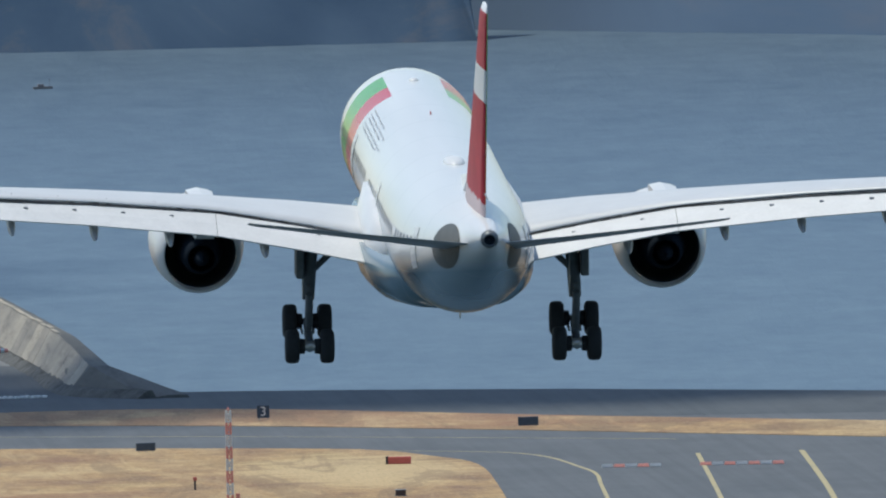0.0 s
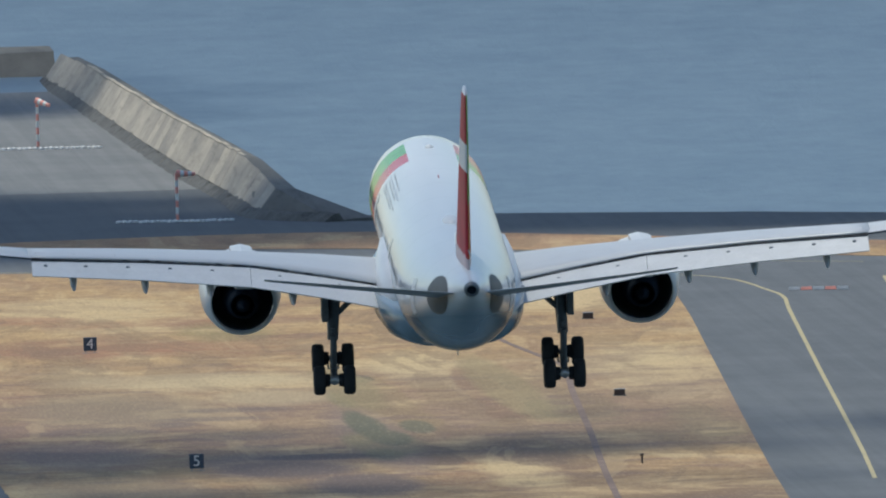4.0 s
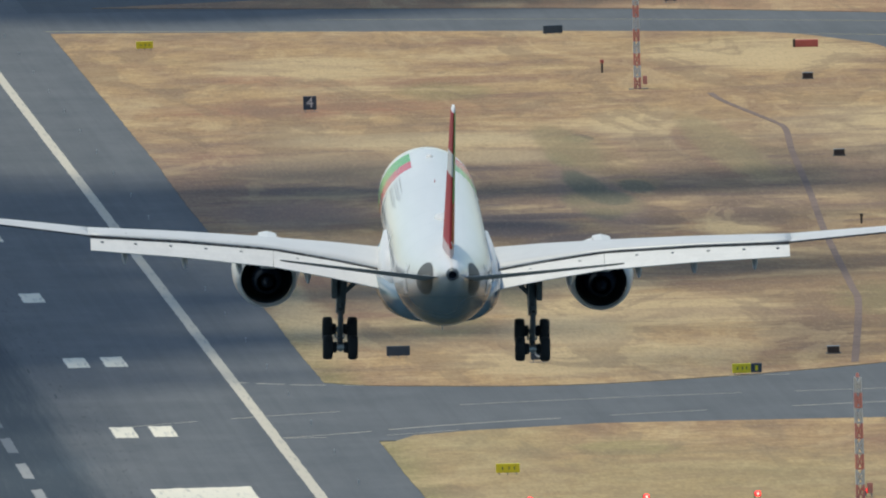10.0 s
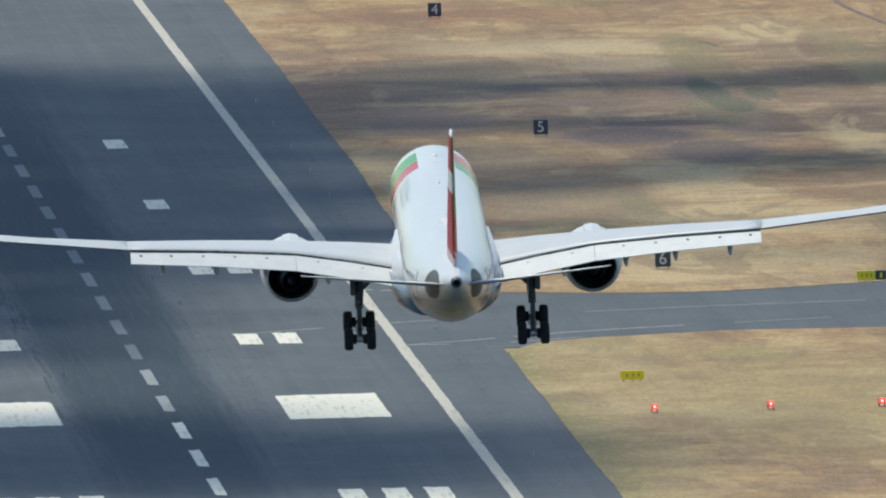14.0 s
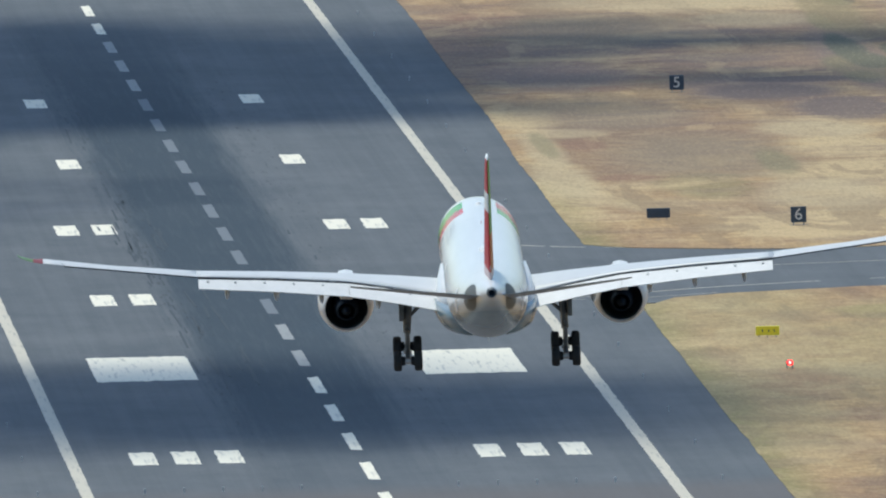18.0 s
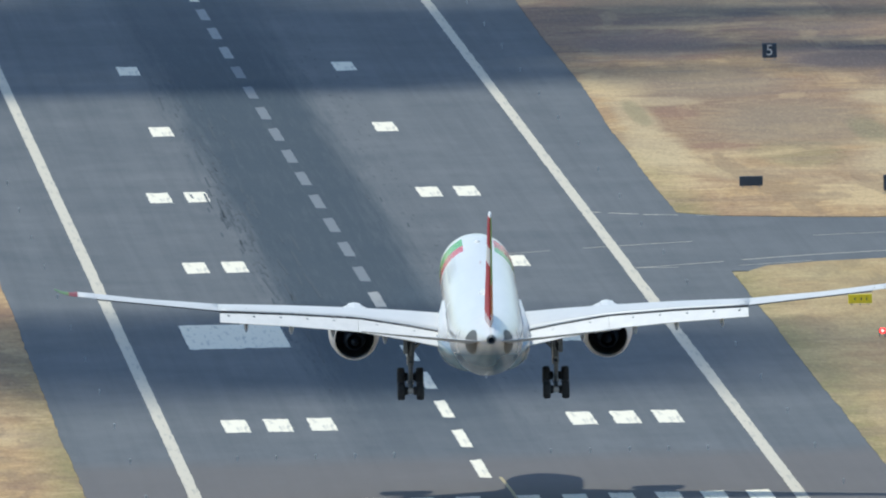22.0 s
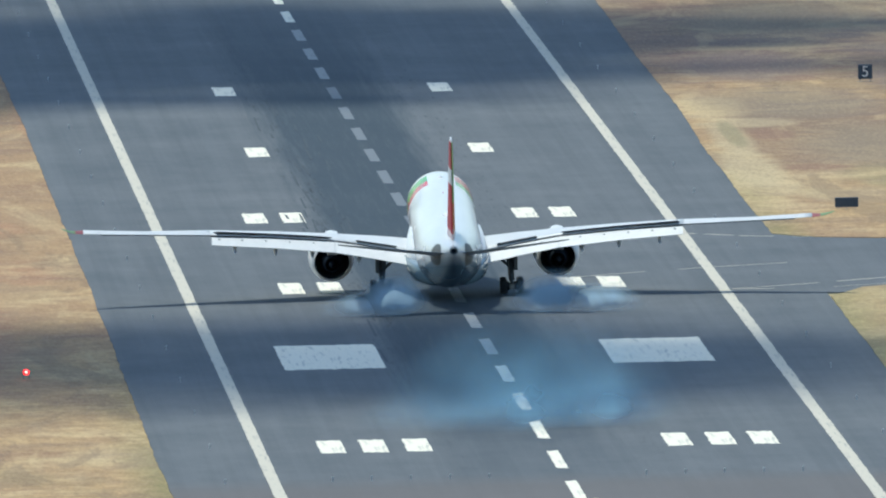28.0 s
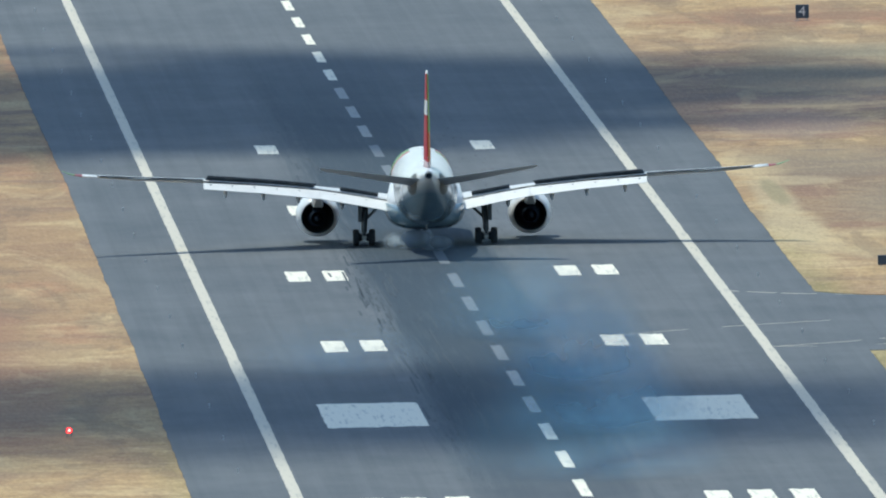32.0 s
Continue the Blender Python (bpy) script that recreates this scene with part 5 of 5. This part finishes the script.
        # underside and edges are coloured dark for their shade
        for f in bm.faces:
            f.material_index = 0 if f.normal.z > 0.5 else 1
        panels.append((part("spoiler", bm, (WING_TOP, PANEL_SHADE), plane, "grey spoiler panel, shade painted on its underside", m=m @ pose(0, 0, 0, SPOILER_SHUT)), m))
    # root fillet
    rings = []
    for y, x, z0, z1 in ((9.5, 2.3, 3.4, 5.0), (4, 3.1, 2.9, 5.6), (-1.5, 3.28, 2.8, 5.5), (-4.5, 3.2, 2.85, 5.1), (-7.2, 2.7, 3.3, 4.6)):
        rings.append([(side * (x - 1.2), y, z0), (side * (x + 0.02), y, z0 + 0.1), (side * (x + 0.16), y, (z0 + z1) / 2), (side * (x - 0.15), y, z1 - 0.15), (side * (x - 0.9), y, z1)])
    part("wing_root_fillet", loft(rings), WHITE, plane, "white fairing at the wing root", True)
    return panels, (outer, outer_pose, side, aileron, m_aileron)


def build_engine(plane, side):
    x, y, z = side * 9.5, 6.1, 2.25
    m = pose(x, y, z, 2.0)
    outer = [(5.1, 1.52), (5.25, 1.66), (5.0, 1.82), (4.2, 1.93), (2.8, 1.93), (1.4, 1.8), (0.0, 1.52), (0.0, 1.47), (0.8, 1.5)]
    cowl = part("engine_cowl", lathe(outer, 44), WHITE, plane, "white engine nacelle", True, m)
    part("inlet_lip", lathe([(5.12, 1.5), (5.29, 1.66), (5.12, 1.8), (4.9, 1.84), (4.9, 1.5)], 44), BARE, cowl, "polished inlet lip", True)
    part("fan_duct", lathe([(0.9, 1.5), (3.2, 1.45), (3.25, 0.02)], 32), DUCT, cowl, "dark fan duct, lifted blue for haze", True)
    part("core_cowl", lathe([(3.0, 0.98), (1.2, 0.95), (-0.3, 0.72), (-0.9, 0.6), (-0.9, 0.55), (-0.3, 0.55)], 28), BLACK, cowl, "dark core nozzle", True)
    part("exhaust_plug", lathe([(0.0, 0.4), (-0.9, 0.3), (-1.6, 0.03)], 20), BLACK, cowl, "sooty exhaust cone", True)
    # pylon
    rings = []
    for yy, z0, z1, w in ((5.0, 3.7, 4.2, 0.1), (3.0, 3.9, 4.58, 0.46), (0.5, 3.4, 4.8, 0.52), (-3, 3.3, 4.8, 0.4), (-6.5, 4.5, 4.9, 0.06)):
        rings.append([(x - w, y + yy, z0), (x - w, y + yy, z1), (x, y + yy, z1 + 0.1), (x + w, y + yy, z1), (x + w, y + yy, z0)])
    part("pylon", loft(rings), WHITE, plane, "white engine pylon")


def build_main_gear(plane, side):
    x = side * 5.45
    leg = part("main_gear_leg", tube(bmesh.new(), (side * 5.25, 0.35, 4.6), (x, 0.05, 1.15), 0.32, 0.25, 14), GEAR, plane, "grey main landing gear leg", True)
    part("side_brace", tube(bmesh.new(), (side * 3.4, 0.25, 4.1), (side * 5.3, 0.15, 2.3), 0.13), GEAR, leg)
    part("drag_brace", tube(bmesh.new(), (side * 5.3, 2.6, 4.2), (side * 5.35, 0.2, 2.4), 0.09), GEAR, leg)
    part("torque_link", box(bmesh.new(), (x - 0.1, -0.45, 1.0), (x + 0.1, -0.2, 1.75), 0.03), GEAR, leg)
    part("gear_door", box(bmesh.new(), (x + side * 0.2, -0.75, 2.1), (x + side * 0.52, 0.75, 4.7), 0.05), GEAR, leg, "dark grey gear door panel")
    part("hydraulic_line", tube(bmesh.new(), (x - 0.26, -0.15, 4.3), (x - 0.24, -0.25, 1.2), 0.03, seg=6), BARE, leg)
    bm = tube(bmesh.new(), (0, -1.05, 0), (0, 1.05, 0), 0.17)
    for yy in (-0.99, 0.99):
        tube(bm, (-0.85, yy, 0), (0.85, yy, 0), 0.13)
    tube(bm, (0, 0, 0.0), (0, 0, 1.9), 0.16)
    bogie = part("bogie", bm, GEAR, plane, "four-wheel bogie beam", m=pose(x, 0, BOGIE_AIR, BOGIE_TILT))
    for yy in (-0.99, 0.99):
        for sx in (-1, 1):
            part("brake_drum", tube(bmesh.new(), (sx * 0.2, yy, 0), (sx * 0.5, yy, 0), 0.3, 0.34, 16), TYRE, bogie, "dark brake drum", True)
            part("brake_rod", tube(bmesh.new(), (sx * 0.26, yy, -0.24), (sx * 0.22, yy * 0.3, -0.16), 0.05, seg=8), BARE, bogie, "bare metal brake rod")
    for sx in (-0.16, 0.16):
        part("axle_nut", tube(bmesh.new(), (sx - 0.05, -1.08, 0.02), (sx + 0.05, -1.08, 0.02), 0.16, seg=10), BARE, bogie, "bright metal fitting")
    part("jacking_ball", tube(bmesh.new(), (0, -1.2, -0.05), (0, -1.0, -0.05), 0.12, seg=10), BARE, bogie)
    part("pitch_trimmer", tube(bmesh.new(), (0.08, 0.8, 0.15), (0.1, 0.2, 1.2), 0.09, seg=10), GEAR, bogie)
    part("brake_pack", tube(bmesh.new(), (-0.4, -0.99, 0), (0.4, -0.99, 0), 0.2, seg=14), BARE, bogie, "bare metal brake pack")
    wheel = None
    for xx in (-0.71, 0.71):
        for yy in (-0.99, 0.99):
            if wheel is None:
                wheel = wheel_mesh(0.7, 0.56)
            part("wheel", wheel, None, bogie, m=pose(xx, yy, 0, 0, 0, 90 if xx > 0 else -90))
    return bogie


def wheel_mesh(r, w):
    """A tyre with a grey rim, turning about its local Y axis."""
    prof = [(-w * 0.32, r * 0.5), (-w * 0.46, r * 0.66), (-w * 0.5, r * 0.82), (-w * 0.4, r * 0.95), (-w * 0.2, r), (w * 0.2, r), (w * 0.4, r * 0.95), (w * 0.5, r * 0.82), (w * 0.46, r * 0.66), (w * 0.32, r * 0.5)]
    bm = lathe(prof, 28)
    tyre_faces = len(bm.faces)
    tube(bm, (0, -w * 0.3, 0), (0, w * 0.3, 0), r * 0.52, seg=20)
    tube(bm, (0, -w * 0.42, 0), (0, w * 0.42, 0), r * 0.2, seg=12)
    bm.faces.ensure_lookup_table()
    for i, f in enumerate(bm.faces):
        f.material_index = 0 if i < tyre_faces else 1
        f.smooth = i < tyre_faces
    bmesh.ops.recalc_face_normals(bm, faces=bm.faces)
    me = bpy.data.meshes.new("wheel")
    bm.to_mesh(me)
    bm.free()
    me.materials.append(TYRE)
    me.materials.append(GREY)
    return me


def build_plane():
    plane = thing("airliner", "white twin-engine airliner with red tail fin, gear and flaps down", "airplane")
    rings = [[hull_point(y, 360 * k / 48) for k in range(48)] for y, _, _ in STATIONS]
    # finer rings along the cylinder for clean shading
    body = part("fuselage", loft(rings, True, False), FUSELAGE, plane, "glossy white fuselage with green and red blocks, underside shade painted in", True)
    part("tail_exhaust", lathe([(0.25, 0.34), (0.0, 0.34), (-0.16, 0.29), (-0.2, 0.25), (-0.2, 0.23), (0.1, 0.22), (0.12, 0.02)], 24), (GEAR,), plane, "dark metal auxiliary exhaust", True, pose(0, -31.4, 7.56, 12))
    part("exhaust_bore", lathe([(0.02, 0.22), (0.02, 0.01)], 24), BLACK, plane, "black exhaust bore", False, pose(0, -31.52, 7.54, 12))
    # belly fairing
    rings = []
    def square(v):
        return math.copysign(abs(v) ** 0.62, v)
    for y, w, z0 in ((13.5, 1.6, 2.25), (11, 2.9, 1.85), (6, 3.5, 1.55), (-2, 3.62, 1.5), (-6, 3.4, 1.62), (-9.0, 2.9, 1.9), (-11.5, 1.9, 2.28)):
        rings.append([(w * square(math.cos(radians(a))), y, 3.9 + (3.9 - z0) * square(math.sin(radians(a)))) for a in range(180, 361, 12)])
    part("belly_fairing", loft(rings), FUSELAGE, plane, "belly fairing between the wings, shade painted into its colour", True)
    for s in (-1, 1):
        part("stabiliser_plate", hull_patch(-23.2, -28.4, s * 52, s * 128, 0.025, 10, 10, True), TAN, plane, "oval bare plate round the tailplane root", True)
        for k in range(46):
            y = 22.5 - k * 0.93
            if abs(y - 4.0) < 1.0 or abs(y + 13) < 0.5:
                continue
            part("cabin_window", hull_patch(y, y + 0.26, s * 76, s * 84, 0.015, 1, 2), NAVY, plane)
        for y, w in ((25.5, 1.07), (13.8, 1.07), (-2.4, 0.6), (-19.6, 1.07)):
            part("cabin_door", hull_patch(y, y + w, s * 66, s * 108, 0.018, 2, 6), WHITE, plane, "white cabin door")
            part("door_outline", hull_patch(y - 0.06, y - 0.01, s * 66, s * 108, 0.02, 1, 6), GREY, plane)
        # lettering turned into plain bars
    for row, (d, n, y0) in enumerate(((41, 8, 14.2), (45.5, 11, 14.2), (49, 9, 13.8), (54, 12, 14.0), (57.5, 10, 13.8))):
        for k in range(n):
            y = y0 - k * 0.82
            part("lettering_bar", hull_patch(y, y - 0.42, d - 0.75, d + 0.75 * (0.3 + 0.7 * (k % 3 > 0)), 0.012, 1, 2), INK, plane, "grey lettering bar")
    # tail fin
    rings = []
    for z, le, te, th in ((7.0, -18.2, -28.2, 0.95), (8.4, -19.6, -28.5, 0.88), (10.5, -21.7, -28.9, 0.76), (13, -24.1, -29.5, 0.6), (15.4, -26.4, -30.0, 0.46), (16.3, -27.3, -30.2, 0.38), (16.72, -28.3, -30.25, 0.22)):
        c = le - te
        rings.append([(th * 0.37 * v, le - c * u, z) for u, v in ((0, 0), (0.03, 0.45), (0.12, 0.8), (0.35, 1), (0.65, 0.75), (0.85, 0.4), (1, 0.12), (1, -0.12), (0.85, -0.4), (0.65, -0.75), (0.35, -1), (0.12, -0.8), (0.03, -0.45))])
    fin = part("tail_fin", loft(rings), FIN, plane, "red tail fin with a white block", True)
    part("rudder_line", box(bmesh.new(), (-0.02, -30.32, 9.0), (0.02, -28.6, 9.06)), GREY, fin)
    part("fin_fillet", loft([[(-0.06, -13, 7.7), (0, -13, 7.85), (0.06, -13, 7.7)], [(-0.45, -18.3, 7.2), (0, -18.3, 8.6), (0.45, -18.3, 7.2)]]), WHITE, plane)
    # tailplane, trimmed with its leading edge down
    for s in (-1, 1):
        rings = []
        for x, le, te, z, th in ((0.7, -23.6, -29.6, 7.15, 0.34), (2.0, -24.5, -29.9, 7.32, 0.28), (5.5, -27.0, -30.9, 7.8, 0.18), (9.2, -29.7, -31.9, 8.32, 0.11), (9.6, -30.4, -32.0, 8.38, 0.09)):
            c = le - te
            rings.append([(s * x, te + c * (1 - u), z - math.tan(radians(9.3)) * c * (1 - u) + v * th) for u, v in ((0, 0), (0.05, 0.25), (0.3, 0.48), (0.65, 0.3), (1, 0.05), (1, -0.05), (0.65, -0.3), (0.3, -0.48), (0.05, -0.25))])
        bm = loft(rings)
        bmesh.ops.recalc_face_normals(bm, faces=bm.faces)
        # grey on faces that do not look up puts their shade into colour
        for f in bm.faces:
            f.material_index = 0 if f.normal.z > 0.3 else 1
        part("tailplane", bm, (WHITE, PALE_GREY), plane, "white tailplane, shade painted grey on its lower faces", True)
    # aerials and radomes on the roof
    def hump(name, y, w, l, h, label):
        bm = bmesh.new()
        bmesh.ops.create_uvsphere(bm, u_segments=20, v_segments=10, radius=1)
        for v in bm.verts:
            v.co = Vector((v.co.x * w, v.co.y * l, max(-0.3, v.co.z) * h))
        part(name, bm, WHITE, plane, label, True, pose(0, y, 7.78))
    hump("satcom_radome", -8.5, 0.45, 1.3, 0.25, "flat white satellite radome")
    hump("small_radome", 18.6, 0.22, 0.35, 0.16, "small white roof aerial")
    part("blade_aerial", box(bmesh.new(), (-0.02, 7.0, 7.7), (0.02, 7.2, 7.95)), RED, plane, "small red roof beacon")
    part("blade_aerial", box(bmesh.new(), (-0.02, -12.3, 1.9), (0.02, -11.8, 2.4)), WHITE, plane)
    spoilers, tips = [], []
    for s in (-1, 1):
        panels, tip = build_wing(plane, s)
        spoilers += panels
        tips.append(tip)
        build_engine(plane, s)
    bogies = [build_main_gear(plane, s) for s in (-1, 1)]
    # nose gear
    leg = part("nose_gear_leg", tube(bmesh.new(), (0, 25.4, 3.1), (0, 25.4, 0.55), 0.17, 0.14), GEAR, plane, "grey nose landing gear leg", True)
    part("nose_gear_brace", tube(bmesh.new(), (0, 26.9, 2.9), (0, 25.5, 1.5), 0.08), GEAR, leg)
    part("nose_axle", tube(bmesh.new(), (-0.4, 25.4, 0.52), (0.4, 25.4, 0.52), 0.08), GEAR, leg)
    nose_wheel = wheel_mesh(0.52, 0.4)
    for s in (-1, 1):
        part("nose_wheel", nose_wheel, None, leg, m=pose(s * 0.36, 25.4, 0.52, 0, 0, 90 * s))
        part("nose_gear_door", box(bmesh.new(), (s * 0.42, 24.4, 1.7), (s * 0.46, 26.6, 2.6), 0.02), WHITE, plane)
    return plane, bogies, spoilers, tips


# ---------------------------------------------------------------- tyre smoke
def puff_mesh(seed, sx, sy, sz):
    """The rear quarter of an egg with a billowed skin, open below and ahead."""
    bm = bmesh.new()
    bmesh.ops.create_icosphere(bm, subdivisions=4, radius=1)
    bmesh.ops.delete(bm, geom=[v for v in bm.verts if v.co.z < -0.02 or v.co.y > 0.35], context="VERTS")
    off = Vector((seed * 3.1, seed * 1.7, 0))
    for v in bm.verts:
        k = 1 + 0.08 * noise.fractal(v.co * 1.3 + off, 0.9, 2.0, 2)
        v.co = Vector((v.co.x * sx * k, v.co.y * sy * k, v.co.z * sz * k))
    return bm


def build_smoke():
    """Wisps of smoke: each rests under the runway until the tyres raise it."""
    rng = random.Random(3)
    puffs = []

    def add(t0, x, y, size, drift, dense, label, till=99.0, fall=2.0, tint=(0.36, 0.67, 0.92)):
        cloud = thing("smoke_puff", label, "smoke", "tyre smoke", kind="stuff")
        ob = part("wisp", puff_mesh(rng.random() * 50, *size), SMOKE, cloud, smooth=True)
        ob.color = (*tint, dense)
        puffs.append((cloud, t0, Vector((x, y, 0.03)), Vector(drift), till, fall))

    burst, haze = "pale blue burst of tyre smoke on touchdown", "thin bluish tyre smoke drifting over the runway"
    white = (0.72, 0.84, 0.96)
    for x, dy, r in ((-7.3, 0, 0.8), (-5.2, -2, 0.9), (-6.1, 3, 0.8), (4.8, -2, 1.05), (6.1, 0, 1.3), (7.4, -1, 1.1), (8.3, 2, 0.8)):
        add(24.3, x, 156 + dy, (1.2 * r, 2.0, 1.35 * r), (0.15 * x, 3.0, 0), 3.5, burst, 25.0, 3.4, white)
    for t0, x, w, h, d in ((27.7, -5.6, 3.8, 4.2, 2.6), (27.75, -8.8, 3.6, 2.4, 2.0), (27.55, 7.2, 4.2, 4.2, 2.6), (27.6, 11.4, 4.6, 2.6, 2.2)):
        add(t0, x, 324, (w, 5.0, h), (-4.6 if x < 0 else -1.6, 3.0, 0), d, "bluish tyre smoke behind the main wheels", 28.4, 3.4, (0.60, 0.80, 0.96))
    for s in (-1, 1):
        add(28.4, s * 11.0 - 1.5, 334, (10.0, 12, 5.0), (s * 1.6, 0.6, 0), 0.75, haze, 29.3, 1.8)
    for x, y, w, h, d, till, fall in ((-9.5, 156, 6.5, 6.0, 0.75, 27.1, 2.6), (-3.0, 152, 7.0, 8.0, 1.0, 27.1, 2.4), (4.0, 155, 6.5, 7.6, 1.0, 27.3, 2.4), (-2.0, 172, 12.0, 9.6, 0.55, 27.6, 2.0)):
        add(25.3, x, y, (w, 9, h), (0.25, 1.6, 0), d, haze, till, fall)
    for t0, x, y, w, h, d in ((27.9, 1.0, 178, 13.0, 9.0, 0.42), (29.0, 3.4, 245, 9.5, 11.0, 0.7), (29.9, 3.8, 320, 9.0, 11.0, 0.75), (30.7, 1.8, 395, 8.0, 9.0, 0.55), (29.6, -15.0, 345, 10.0, 5.0, 0.4)):
        add(t0, x, y, (w, 26, h), (0.2, 2.0, 0), d, haze)
    for x, y, r in ((-1.8, 532, 0.9), (0.4, 529, 0.7), (-3.4, 534, 0.6)):
        add(31.45, x, y, (2.8 * r, 4.0, 2.6 * r), (-0.2, 3.0, 0), 2.0, "pale smoke from the nose wheels", 99, 2.0, white)
    return puffs


runway, taxi = build_ground()
markings(runway, taxi)
build_revetment()
build_sea()
build_hillside()
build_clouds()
build_airfield_things()
AIRLINER, BOGIES, SPOILERS, TIPS = build_plane()
PUFFS = build_smoke()


def motions():
    # bank turns about the nose axis, pitch lifts the nose, heading turns to the right
    walk(AIRLINER, [(t, pose(x, y, z, 0, 0, -yaw) @ pose(0, 0, 0, pitch) @ pose(0, 0, 0, 0, bank)) for t, x, y, z, yaw, pitch, bank in FLIGHT])
    for s, bogie in zip((-1, 1), BOGIES):
        x = s * 5.45
        walk(bogie, [(t, pose(x, 0, z, a)) for t, z, a in ((0, BOGIE_AIR, BOGIE_TILT), (12, BOGIE_AIR, BOGIE_TILT), (23.6, BOGIE_AIR, BOGIE_TILT), (24.0, BOGIE_AIR, BOGIE_TILT), (24.5, 0.45, 2), (25.2, 0.62, -6), (27, 0.7, -4.5), (30, 0.7, -1.5), (32, 0.7, 0))])
    for panel, m in SPOILERS:
        walk(panel, [(t, m @ pose(0, 0, 0, a)) for t, a in ((0, SPOILER_SHUT), (12, SPOILER_SHUT), (25.0, SPOILER_SHUT), (25.3, SPOILER_SHUT), (26.4, 6), (27.4, -6), (28.4, -14), (30, -22), (32, -23))])
    for outer, m, side, aileron, hinge in TIPS:
        walk(aileron, [(t, hinge @ pose(0, 0, 0, a)) for t, a in ((0, SPOILER_SHUT), (12, SPOILER_SHUT), (27.6, SPOILER_SHUT), (28.0, SPOILER_SHUT), (28.9, 3), (30, 0), (32, -1))])
        walk(outer, [(t, m @ pose(0, 0, 0, 0, side * a)) for t, a in ((0, 0), (12, 0), (24.0, 0), (24.6, 1.5), (26, 4), (28, 5), (32, 5.5))])
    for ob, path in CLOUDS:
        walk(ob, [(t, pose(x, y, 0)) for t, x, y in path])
    for cloud, t0, p, drift, till, fall in PUFFS:
        low = Vector((p.x, p.y, -9))

        def at(t):
            q = p + drift * 2.2 * (1 - math.exp(-(t - t0) / 2.2))
            return pose(q.x, q.y, q.z - max(0.0, t - till) * fall)

        rows = [(0, pose(*low)), (t0 - 0.8, pose(*low)), (t0 - 0.4, pose(*low)), (t0, at(t0))]
        rows += [(t, at(t)) for t in (t0 + 0.7, t0 + 1.6, t0 + 3, t0 + 4.5) if t < 31.8]
        rows.append((32, at(32)))
        walk(cloud, rows)


motions()
